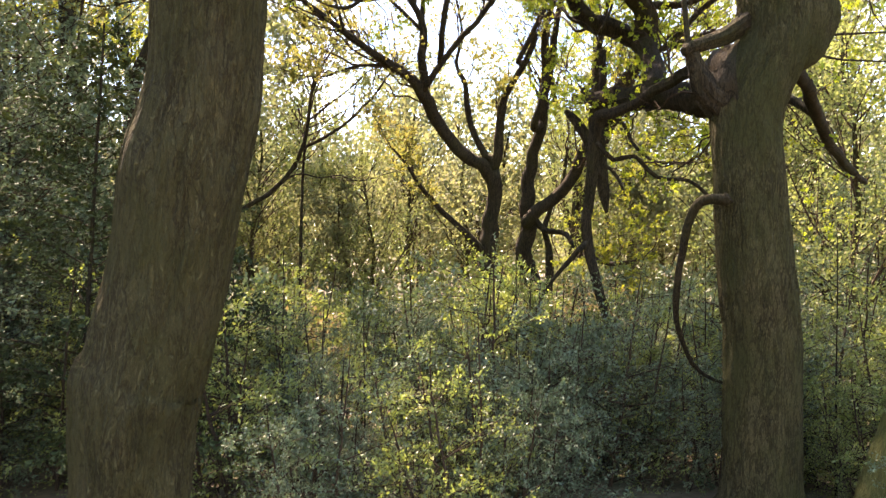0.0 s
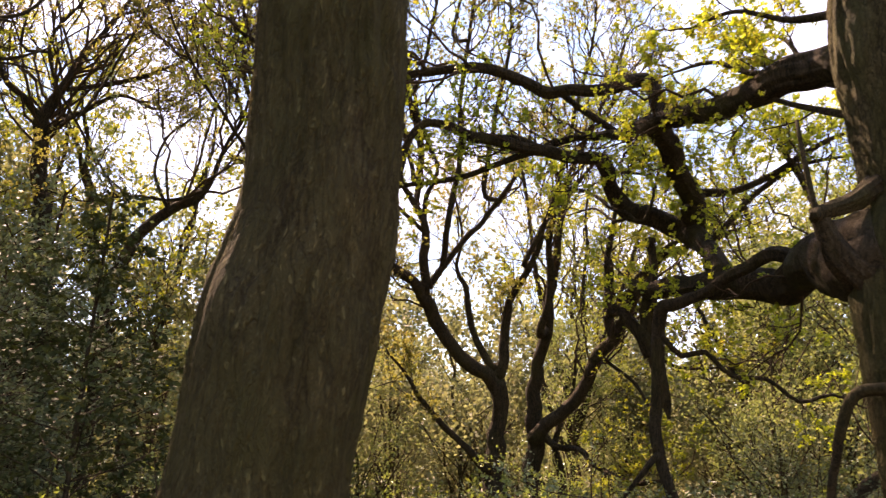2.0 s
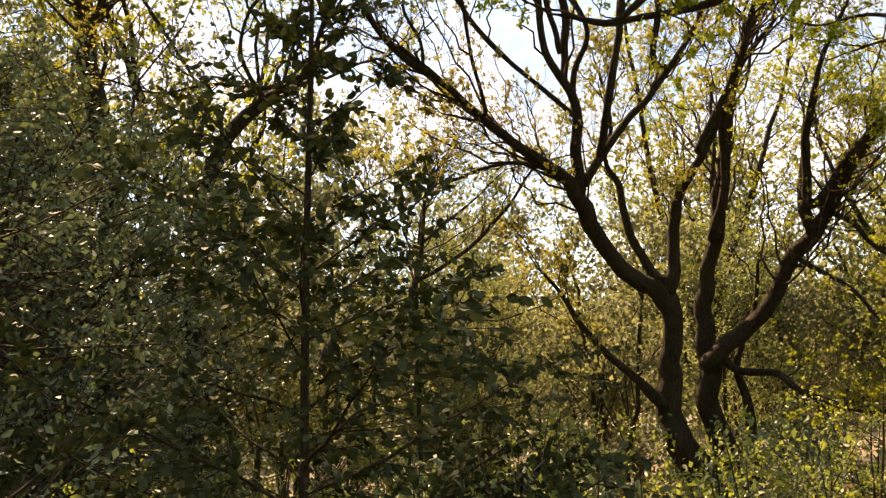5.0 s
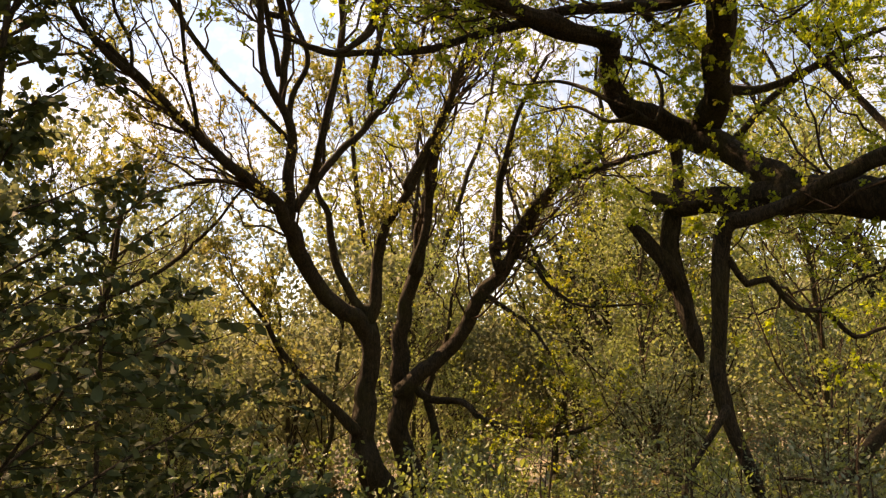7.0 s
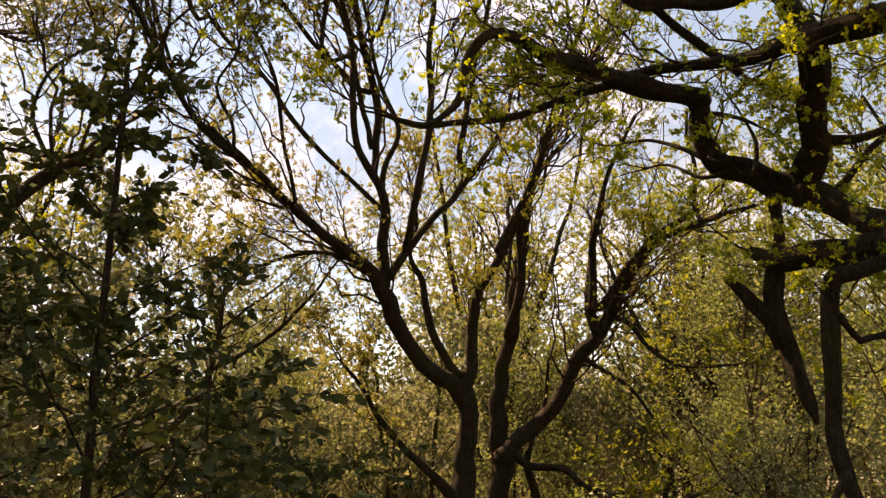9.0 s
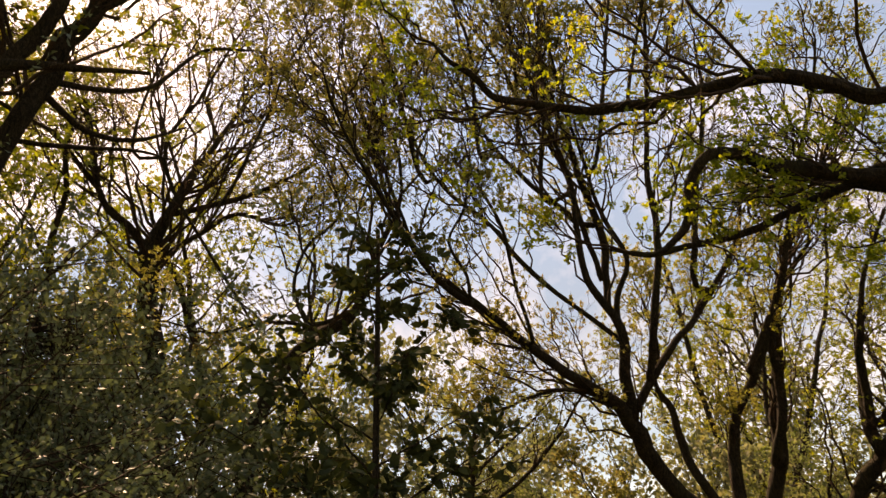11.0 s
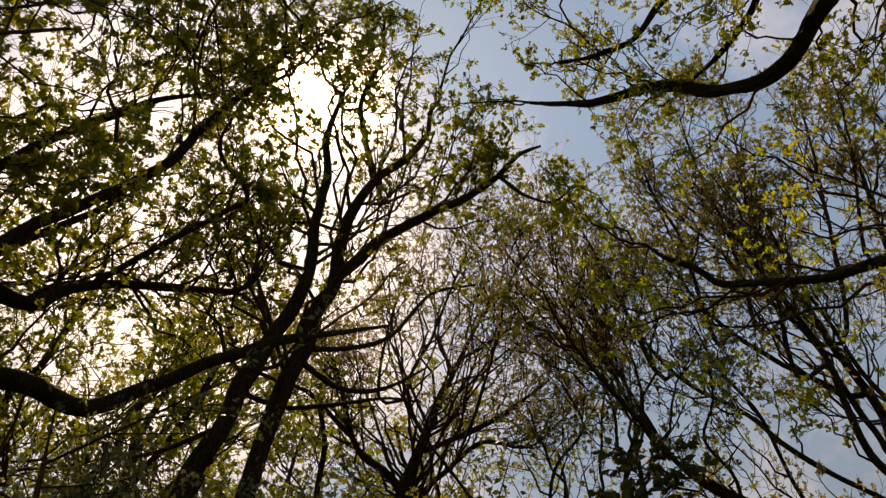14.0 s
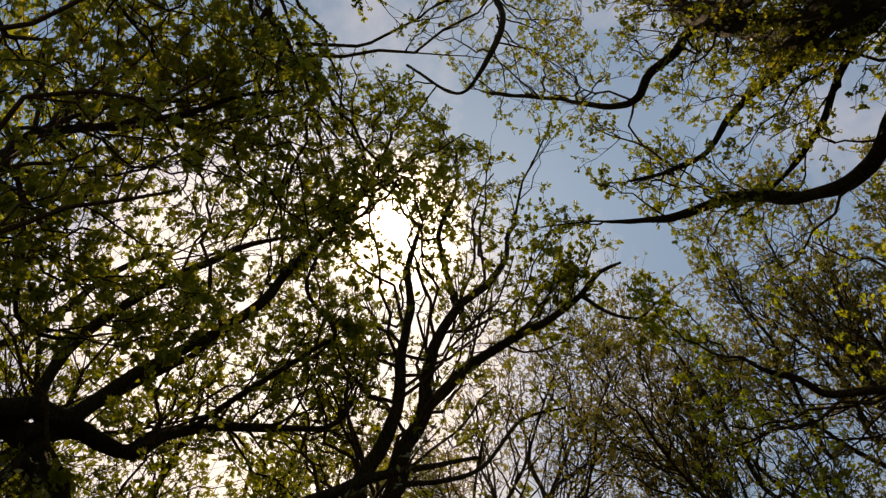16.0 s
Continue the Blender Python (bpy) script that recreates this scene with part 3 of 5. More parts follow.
limb(RIGHT_OAK, "burr", (3.25, 7.74, 4.33, 0.086), (3.33, 7.74, 4.54, 0.221), (3.37, 7.74, 4.79, 0.27), (3.36, 7.74, 5, 0.236), (3.24, 7.74, 5.22, 0.089))
limb(RIGHT_OAK, "limb", (2.9, 7.75, 4.15, 0.4), (2.95, 8.3, 4.3, 0.34), (3.1, 9.4, 4.47, 0.225), (3.12, 10.04, 4.4, 0.19), (2.96, 10.41, 4.5, 0.18), (2.78, 10.77, 4.58, 0.172), (2.52, 11.22, 4.68, 0.158), (2.37, 11.45, 4.71, 0.13), (2.2, 11.69, 4.74, 0.109), (2.02, 11.89, 4.89, 0.049))
limb(RIGHT_OAK, "dead_limb", (3.05, 8.9, 4.45, 0.09), (3.13, 9.62, 4.62, 0.092), (2.93, 9.83, 4.74, 0.08), (2.75, 10.08, 4.65, 0.068), (2.45, 10.47, 4.45, 0.06), (2.21, 10.73, 4.38, 0.068), (2.06, 10.87, 4.35, 0.078), (2.01, 10.97, 4.13, 0.076), (1.98, 11.07, 3.51, 0.07), (1.94, 11.13, 3.1, 0.074), (1.96, 11.11, 2.69, 0.072), (2.02, 11.06, 2.29, 0.061), (2.1, 11, 1.89, 0.054), (2.22, 10.95, 1.45, 0.044), (2.16, 10.92, 1.05, 0.034), (2.0, 10.92, 0.7, 0.02))
limb(RIGHT_OAK, "bare_branch", (1.84, 11.04, 2.62, 0.038), (1.58, 11.09, 2.32, 0.029), (1.38, 11.1, 2.06, 0.024), (1.27, 11.03, 1.79, 0.016))
limb(RIGHT_OAK, "limb", (2.75, 10.72, 4.68, 0.15), (2.86, 11.21, 5, 0.132), (2.93, 11.71, 5.4, 0.14), (2.95, 12.18, 5.7, 0.155))
limb(RIGHT_OAK, "limb", (3.05, 12.11, 5.65, 0.15), (2.89, 12.16, 5.69, 0.165), (2.51, 12.25, 5.87, 0.14), (2.15, 12.29, 6.06, 0.138), (1.95, 12.2, 6.3, 0.117), (1.8, 12, 6.6, 0.11), (1.51, 12.05, 6.67, 0.083), (1, 12.1, 6.81, 0.075), (0.6, 12.09, 6.95, 0.062), (0.22, 12.11, 7, 0.055))
limb(RIGHT_OAK, "limb", (3.02, 12.12, 5.69, 0.156), (2.94, 11.77, 5.82, 0.152), (2.59, 11.32, 6.12, 0.145), (2.37, 10.93, 6.3, 0.14), (2.13, 10.57, 6.44, 0.129), (2.03, 10.42, 6.49, 0.115))
limb(RIGHT_OAK, "limb", (2.18, 10.93, 7.29, 0.096), (1.6, 11.2, 7.29, 0.085), (1.29, 11.31, 7.32, 0.081), (0.95, 11.42, 7.37, 0.08), (0.64, 11.41, 7.52, 0.077), (0.16, 11.43, 7.69, 0.073), (-0.26, 11.51, 7.72, 0.066), (-0.76, 11.61, 7.7, 0.059), (-1.15, 11.68, 7.66, 0.053), (-1.67, 11.71, 7.67, 0.046), (-2.12, 11.66, 7.73, 0.04), (-2.52, 11.59, 7.79, 0.037), (-2.68, 11.53, 7.83, 0.034), (-2.82, 11.39, 7.95, 0.031), (-3.06, 11.25, 8.05, 0.025), (-3.21, 11.1, 8.17, 0.019))
limb(RIGHT_OAK, "limb", (3.1, 7.85, 5.95, 0.22), (2.85, 8.5, 6.2, 0.17), (2.4, 9.6, 6.32, 0.13), (2.03, 10.42, 6.48, 0.115), (1.89, 11.01, 6.63, 0.078), (1.69, 11.54, 6.8, 0.065), (1.39, 12.13, 7.01, 0.062), (1.15, 12.58, 7.08, 0.06))
limb(RIGHT_OAK, "limb", (1.25, 12.36, 7.06, 0.057), (1.06, 12.39, 6.98, 0.053), (0.4, 12.45, 6.74, 0.044), (-0.2, 12.47, 6.52, 0.04), (-0.84, 12.41, 6.4, 0.033), (-1.22, 12.35, 6.32, 0.026), (-1.71, 12.18, 6.36, 0.014))
limb(RIGHT_OAK, "limb", (1.71, 11.79, 6.55, 0.08), (1.22, 11.8, 6.61, 0.078), (0.82, 11.79, 6.69, 0.079), (0.42, 11.74, 6.78, 0.078), (-0.04, 11.7, 6.84, 0.07), (-0.39, 11.61, 6.94, 0.063), (-0.66, 11.57, 6.96, 0.057), (-0.84, 11.6, 6.81, 0.05), (-0.95, 11.64, 6.59, 0.047), (-1.02, 11.67, 6.31, 0.041), (-1.16, 11.69, 6.15, 0.035), (-1.36, 11.69, 6.03, 0.029), (-1.61, 11.63, 6.04, 0.018))
limb(RIGHT_OAK, "limb", (1.09, 11.54, 7.46, 0.05), (1.39, 11.58, 7.21, 0.048), (1.68, 11.58, 6.99, 0.048), (2.05, 11.57, 6.71, 0.045))
limb(RIGHT_OAK, "broken_limb", (2.25, 11.66, 5.42, 0.062), (2.28, 11.73, 5.01, 0.055), (2.24, 11.83, 4.61, 0.092), (2.22, 11.88, 4.32, 0.092), (2.25, 11.88, 3.93, 0.103), (2.27, 11.87, 3.61, 0.094), (2.31, 11.83, 3.34, 0.068), (2.34, 11.8, 3.12, 0.018))
limb(RIGHT_OAK, "broken_limb", (1.79, 12.01, 4.62, 0.036), (1.93, 11.95, 4.45, 0.066), (2.07, 11.89, 4.2, 0.078), (2.19, 11.84, 3.9, 0.091))
limb(RIGHT_OAK, "bare_branch", (3.27, 7.8, 4.37, 0.071), (3.65, 8.36, 4.33, 0.07), (4.13, 9.15, 4.18, 0.07), (4.69, 10.06, 3.92, 0.065), (5.35, 10.9, 3.69, 0.059), (5.9, 11.5, 3.54, 0.04))
limb(RIGHT_OAK, "snag", (2.59, 7.45, 3.07, 0.054), (2.47, 7.53, 3.06, 0.046), (2.37, 7.61, 3.03, 0.044), (2.31, 7.67, 2.96, 0.041), (2.3, 7.75, 2.82, 0.039), (2.3, 7.9, 2.55, 0.037), (2.28, 8.05, 2.27, 0.032), (2.28, 8.14, 2.1, 0.032), (2.32, 8.25, 1.9, 0.029), (2.42, 8.37, 1.66, 0.027), (2.55, 8.49, 1.44, 0.025), (2.72, 8.58, 1.3, 0.022), (2.97, 8.7, 1.19, 0.016))
limb(RIGHT_OAK, "branch", (2.03, 10.89, 4.01, 0.033), (2.27, 10.95, 3.78, 0.031), (2.55, 10.98, 3.84, 0.029), (2.86, 11.02, 3.56, 0.027), (3.3, 11.06, 3.52, 0.025), (3.66, 11.06, 3.26, 0.022), (4.05, 11.02, 3.33, 0.018), (4.4, 11.0, 3.18, 0.012))
limb(RIGHT_OAK, "limb", (2.87, 11.67, 6.04, 0.066), (3.28, 11.53, 6.02, 0.05), (3.67, 11.34, 6.11, 0.044), (4.05, 11.1, 6.31, 0.038), (4.41, 10.86, 6.51, 0.028), (4.72, 10.67, 6.58, 0.018))
limb(RIGHT_OAK, "limb", (3.86, 10.14, 4.73, 0.049), (3.97, 10.55, 5.33, 0.042), (4.01, 10.88, 5.82, 0.037), (4.01, 11.21, 6.35, 0.031), (3.97, 11.49, 6.82, 0.022))
limb(RIGHT_OAK, "limb", (3.19, 11.89, 5.49, 0.047), (3.6, 11.72, 5.92, 0.041), (4.04, 11.49, 6.28, 0.036), (4.34, 11.35, 6.38, 0.025), (4.87, 11.12, 6.4, 0.015))
limb(RIGHT_OAK, "bare_branch", (3.86, 8.6, 4.86, 0.016), (4.2, 8.78, 4.89, 0.013), (4.73, 9.05, 4.98, 0.011), (5.66, 9.5, 5.11, 0.008))
limb(RIGHT_OAK, "bare_branch", (3.83, 8.6, 4.68, 0.019), (4.21, 8.81, 4.63, 0.013), (4.73, 9.07, 4.67, 0.011), (5.65, 9.5, 4.74, 0.008))
limb(RIGHT_OAK, "limb", (3.67, 8.3, 6.53, 0.1), (4.24, 8.56, 6.12, 0.082), (4.57, 8.73, 5.77, 0.07), (4.89, 8.86, 5.56, 0.064), (5.38, 9.04, 5.26, 0.055), (6.2, 9.3, 4.95, 0.039))
limb(RIGHT_OAK, "stub", (2.93, 7.7, 4.8, 0.095), (2.64, 7.67, 4.62, 0.081), (2.43, 7.64, 4.52, 0.075), (2.29, 7.63, 4.46, 0.066), (2.23, 7.62, 4.41, 0.047))
limb(RIGHT_OAK, "stub", (2.28, 7.67, 4.52, 0.052), (2.36, 7.68, 4.3, 0.078), (2.48, 7.7, 4.1, 0.125), (2.68, 7.74, 3.95, 0.17))
limb(RIGHT_OAK, "stub", (2.28, 7.64, 4.43, 0.032), (2.26, 7.64, 4.57, 0.027), (2.23, 7.64, 4.93, 0.024), (2.22, 7.64, 5.27, 0.019))
limb(RIGHT_OAK, "limb", (1.9, 12.11, 5.97, 0.032), (1.79, 12.45, 6.26, 0.026), (1.65, 12.8, 6.49, 0.02), (1.47, 13.26, 6.62, 0.01))
limb(RIGHT_OAK, "limb", (1.79, 11.96, 6.45, 0.029), (2.2, 12.02, 6.46, 0.023), (2.64, 12.11, 6.4, 0.017), (3.09, 12.24, 6.25, 0.01))
limb(RIGHT_OAK, "limb", (2.1, 12.01, 5.85, 0.029), (2.01, 12.41, 5.89, 0.023), (1.86, 12.81, 6.2, 0.017), (1.68, 13.28, 6.29, 0.01))
limb(RIGHT_OAK, "limb", (2.25, 11.93, 5.73, 0.026), (2.45, 12, 6.14, 0.02), (2.48, 12.17, 6.55, 0.014), (2.46, 12.38, 6.99, 0.01))
limb(RIGHT_OAK, "limb", (2.98, 8, 6.12, 0.052), (2.83, 8.41, 6.23, 0.039), (2.58, 8.93, 6.37, 0.031), (2.33, 9.39, 6.74, 0.023), (2.04, 9.8, 6.82, 0.013))
limb(RIGHT_OAK, "limb", (2.94, 8, 5.51, 0.039), (2.8, 8.57, 5.84, 0.03), (2.57, 9.22, 6.26, 0.022), (2.26, 9.8, 6.4, 0.013))
limb(RIGHT_OAK, "limb", (3.04, 8, 6.53, 0.048), (2.85, 8.63, 6.81, 0.035), (2.59, 9.27, 7.29, 0.024), (2.29, 9.8, 7.39, 0.014))
limb(RIGHT_OAK, "limb", (2.93, 8, 5.79, 0.034), (2.95, 8.55, 6.13, 0.027), (3.15, 9.34, 7, 0.024), (3.08, 9.8, 7.34, 0.014))
FORKED_OAK = []
limb(FORKED_OAK, "trunk", (1.61, 18.98, 0.68, 0.315), (1.42, 19.05, 1.42, 0.268), (1.17, 19.12, 1.93, 0.245), (1, 19.13, 2.52, 0.222), (1.09, 19.03, 3.19, 0.177), (1.15, 18.89, 3.96, 0.167), (1.08, 18.82, 4.4, 0.184))
limb(FORKED_OAK, "limb", (1.11, 18.82, 4.25, 0.158), (0.57, 18.61, 4.72, 0.154), (0.14, 18.42, 5.09, 0.143), (-0.2, 18.11, 5.6, 0.136), (-0.42, 17.88, 5.92, 0.134), (-0.64, 17.65, 6.23, 0.112), (-1.12, 17.38, 6.5, 0.094), (-1.49, 17.13, 6.72, 0.077), (-1.93, 16.8, 6.97, 0.064), (-2.35, 16.42, 7.23, 0.051), (-2.81, 15.95, 7.48, 0.043), (-3.17, 15.55, 7.66, 0.038))
limb(FORKED_OAK, "limb", (-2.87, 15.65, 7.34, 0.046), (-3.36, 15.3, 7.65, 0.038), (-3.68, 14.87, 8.05, 0.033), (-3.97, 14.36, 8.47, 0.026), (-4.21, 13.9, 8.79, 0.023), (-4.42, 13.31, 9.15, 0.019), (-4.49, 12.88, 9.39, 0.012))
limb(FORKED_OAK, "limb", (-2.88, 15.56, 7.29, 0.028), (-2.91, 15.35, 7.64, 0.024), (-3.11, 15.08, 8.04, 0.020), (-2.86, 14.79, 8.4, 0.017), (-2.76, 14.44, 8.81, 0.011))
limb(FORKED_OAK, "limb", (-1.98, 16.46, 6.98, 0.033), (-2.17, 15.99, 7.71, 0.029), (-2.31, 15.48, 8.39, 0.026), (-2.65, 14.99, 8.96, 0.018), (-2.79, 14.53, 9.41, 0.011))
limb(FORKED_OAK, "limb", (-0.41, 17.83, 6.02, 0.099), (-0.44, 17.6, 6.71, 0.090), (-0.46, 17.33, 7.39, 0.073), (-0.89, 17.04, 8.2, 0.057), (-1, 16.6, 9.01, 0.048), (-1.07, 16.22, 9.62, 0.040), (-1.45, 15.62, 10.51, 0.028), (-1.7, 15.13, 11.12, 0.016))
limb(FORKED_OAK, "limb", (-0.35, 17.79, 6.15, 0.074), (0.03, 17.62, 6.69, 0.066), (0.72, 17.29, 7.4, 0.058), (1.12, 17.04, 7.87, 0.050), (1.52, 16.7, 8.5, 0.038), (1.65, 16.44, 9.08, 0.026))
limb(FORKED_OAK, "limb", (-0.4, 17.53, 7.07, 0.049), (-0.42, 17.37, 7.8, 0.049), (-0.18, 17.11, 8.49, 0.041), (-0.49, 16.92, 9.25, 0.038), (-0.71, 16.59, 10.16, 0.030), (-0.95, 16.19, 11.02, 0.026), (-1.1, 15.74, 11.83, 0.017))
limb(FORKED_OAK, "limb", (1.13, 18.8, 4.44, 0.131), (1.26, 18.67, 4.92, 0.109), (1.28, 18.52, 5.59, 0.092), (1.47, 18.31, 6.16, 0.078), (1.82, 18, 6.7, 0.070), (2.01, 17.72, 7.24, 0.061))
limb(FORKED_OAK, "limb", (1.63, 17.89, 6.66, 0.061), (1.91, 17.52, 7.21, 0.056), (2.19, 17.02, 7.9, 0.052), (2.33, 16.49, 8.66, 0.042), (2.46, 15.91, 9.36, 0.033), (2.61, 15.17, 10.12, 0.026), (2.61, 14.63, 10.66, 0.017))
limb(FORKED_OAK, "limb", (1.03, 18.8, 4.69, 0.087), (0.67, 18.87, 5.31, 0.075), (0.54, 18.84, 5.91, 0.066), (0.49, 18.78, 6.35, 0.057), (0.3, 18.75, 6.85, 0.040), (0.44, 18.58, 7.43, 0.031), (0.28, 18.38, 8.28, 0.022))
limb(FORKED_OAK, "branch", (0.92, 19.05, 2.55, 0.114), (0.46, 18.9, 3.03, 0.077), (-0.05, 18.72, 3.48, 0.059), (-0.5, 18.47, 3.99, 0.046), (-0.76, 18.23, 4.42, 0.037), (-1.15, 17.96, 4.84, 0.020))
limb(FORKED_OAK, "branch", (-0.66, 17.58, 6.21, 0.036), (-1.26, 17.56, 6.5, 0.032), (-1.93, 17.61, 6.49, 0.027), (-2.57, 17.66, 6.3, 0.019), (-3.12, 17.63, 6.32, 0.011))
limb(FORKED_OAK, "branch", (-1.79, 17.27, 7.15, 0.035), (-2.13, 17.13, 7.12, 0.027), (-2.5, 16.91, 7.16, 0.015))
limb(FORKED_OAK, "limb", (-0.51, 17.11, 8.91, 0.068), (-0.76, 16.9, 10.02, 0.055), (-0.89, 16.76, 10.77, 0.048), (-1.1, 16.6, 11.69, 0.040), (-1.49, 16.48, 12.6, 0.033), (-1.8, 16.34, 13.55, 0.019))
limb(FORKED_OAK, "limb", (0.02, 16.97, 7.4, 0.064), (0.25, 16.66, 8.51, 0.054), (0.26, 16.42, 9.71, 0.046), (0.43, 16.14, 10.93, 0.039), (0.59, 15.87, 12.15, 0.032), (0.64, 15.71, 13.04, 0.018))
limb(FORKED_OAK, "limb", (-0.77, 17.17, 9.21, 0.051), (-1.52, 17, 9.92, 0.043), (-2.11, 16.82, 10.62, 0.034), (-2.46, 16.65, 11.31, 0.026), (-2.67, 16.43, 12.21, 0.018))
limb(FORKED_OAK, "limb", (0.71, 16.75, 7.9, 0.053), (0.92, 16.24, 9.23, 0.046), (1.17, 15.76, 10.44, 0.033), (1.18, 15.49, 11.37, 0.022))
limb(FORKED_OAK, "limb", (-1.68, 17.33, 8.44, 0.041), (-2.31, 17.13, 9.29, 0.038), (-3.01, 16.92, 9.97, 0.030), (-3.44, 16.72, 10.74, 0.026), (-3.74, 16.46, 11.86, 0.018))
limb(FORKED_OAK, "limb", (-0.64, 17.14, 8.15, 0.054), (-0.86, 16.94, 9.3, 0.046), (-1.01, 16.8, 10.13, 0.043), (-1.57, 16.65, 11.34, 0.035), (-1.8, 16.55, 12.08, 0.027), (-2.39, 16.41, 13.21, 0.018))
limb(FORKED_OAK, "limb", (-3.44, 17.46, 8.83, 0.038), (-3.83, 17.18, 9.84, 0.034), (-4.14, 16.91, 10.9, 0.031), (-4.48, 16.64, 11.92, 0.022), (-4.64, 16.4, 12.97, 0.014))
limb(FORKED_OAK, "limb", (-3.82, 17.46, 9.44, 0.034), (-4.11, 17.06, 10.52, 0.031), (-4.13, 16.73, 11.52, 0.026), (-4.07, 16.45, 12.45, 0.018))
limb(FORKED_OAK, "limb", (-1.5, 16.41, 9.36, 0.036), (-1.27, 16.14, 11.04, 0.030), (-1.18, 15.96, 12.5, 0.023), (-0.96, 15.79, 13.68, 0.018), (-0.87, 15.66, 14.8, 0.015))
limb(FORKED_OAK, "limb", (-2.42, 16.53, 10.37, 0.038), (-2.37, 16.24, 12.18, 0.031), (-2.57, 16.07, 13.52, 0.024), (-2.56, 15.94, 14.65, 0.015))
limb(FORKED_OAK, "limb", (-0.62, 16.22, 9.75, 0.037), (-0.23, 15.83, 11.44, 0.030), (0.01, 15.57, 12.67, 0.023), (0.2, 15.35, 13.83, 0.014))
limb(FORKED_OAK, "limb", (-3.42, 16.58, 10.07, 0.038), (-3.69, 16.22, 11.65, 0.031), (-3.95, 15.97, 12.87, 0.018))
limb(FORKED_OAK, "limb", (0.09, 16.02, 10.87, 0.034), (0.5, 15.49, 12.35, 0.022), (0.71, 15.16, 13.47, 0.014))
limb(FORKED_OAK, "limb", (-1.74, 16.44, 10.3, 0.033), (-1.64, 16.15, 12.07, 0.026), (-1.7, 15.96, 13.61, 0.018), (-1.65, 15.82, 14.73, 0.015))
FORKED_OAK_BESIDE = []
limb(FORKED_OAK_BESIDE, "trunk", (2.65, 19.62, 0.48, 0.294), (2.28, 19.8, 1.28, 0.254), (2.1, 19.87, 1.92, 0.219), (1.99, 19.88, 2.54, 0.194), (2.05, 19.8, 3.27, 0.203), (1.99, 19.76, 3.79, 0.174), (2.1, 19.57, 4.62, 0.140), (2.28, 19.31, 5.43, 0.124), (2.35, 19.04, 6.24, 0.114), (2.46, 18.74, 6.93, 0.095), (2.51, 18.48, 7.51, 0.076), (2.63, 18.11, 8.15, 0.057), (3.1, 17.54, 8.73, 0.032))
limb(FORKED_OAK_BESIDE, "limb", (1.99, 19.54, 3.26, 0.162), (2.41, 19.25, 3.63, 0.147), (2.86, 18.9, 4.04, 0.136), (3.19, 18.5, 4.76, 0.130), (3.52, 18.14, 5.22, 0.124), (3.74, 17.81, 5.67, 0.096), (4, 17.34, 6.29, 0.077), (4.27, 16.96, 6.6, 0.063), (4.82, 16.36, 6.75, 0.053), (5.35, 15.73, 6.8, 0.031))
limb(FORKED_OAK_BESIDE, "stub", (3.48, 18.12, 5.21, 0.111), (3.37, 18.06, 5.82, 0.101), (3.41, 17.83, 6.61, 0.065), (3.38, 17.78, 6.82, 0.037))
limb(FORKED_OAK_BESIDE, "branch", (3.72, 17.84, 5.42, 0.046), (3.89, 17.66, 5.23, 0.041), (4.06, 17.44, 4.79, 0.036), (4.39, 17.03, 4.42, 0.031), (4.9, 16.3, 4.31, 0.017))
limb(FORKED_OAK_BESIDE, "branch", (3.31, 18.29, 4.73, 0.041), (3.69, 17.79, 4.25, 0.036), (3.86, 17.41, 3.71, 0.023))
limb(FORKED_OAK_BESIDE, "branch", (2.33, 19.3, 3.07, 0.071), (2.78, 18.7, 2.94, 0.060), (2.94, 18.38, 2.67, 0.054), (3.38, 17.59, 2.33, 0.049), (3.74, 16.92, 2.32, 0.039), (3.97, 16.43, 2.41, 0.021))
limb(FORKED_OAK_BESIDE, "limb", (2.1, 18.88, 5.42, 0.094), (2.29, 18.48, 6.4, 0.079), (2.23, 18.21, 7.13, 0.065), (2.35, 17.84, 7.82, 0.056), (2.7, 17.13, 8.76, 0.041), (3.14, 16.2, 9.72, 0.032), (3.37, 15.41, 10.48, 0.018))
limb(FORKED_OAK_BESIDE, "limb", (3.35, 17.92, 5.68, 0.083), (3.28, 17.62, 6.47, 0.068), (3.33, 17.26, 7.12, 0.054), (3.41, 16.85, 7.75, 0.041), (3.66, 16.16, 8.51, 0.027))
limb(FORKED_OAK_BESIDE, "limb", (3.5, 17.84, 5.65, 0.092), (3.81, 17.39, 6.16, 0.077), (4.08, 16.95, 6.57, 0.063), (4.33, 16.63, 6.73, 0.050), (4.67, 16.13, 6.98, 0.036))
THIN_OAK = []
limb(THIN_OAK, "trunk", (2.45, 19.39, 0.53, 0.128), (2.5, 19.45, 1.6, 0.107), (2.5, 19.46, 2.5, 0.085), (2.43, 19.45, 3.23, 0.064), (2.77, 19.21, 4.13, 0.042), (2.87, 19.02, 4.95, 0.026))
TWIN_OAK = []
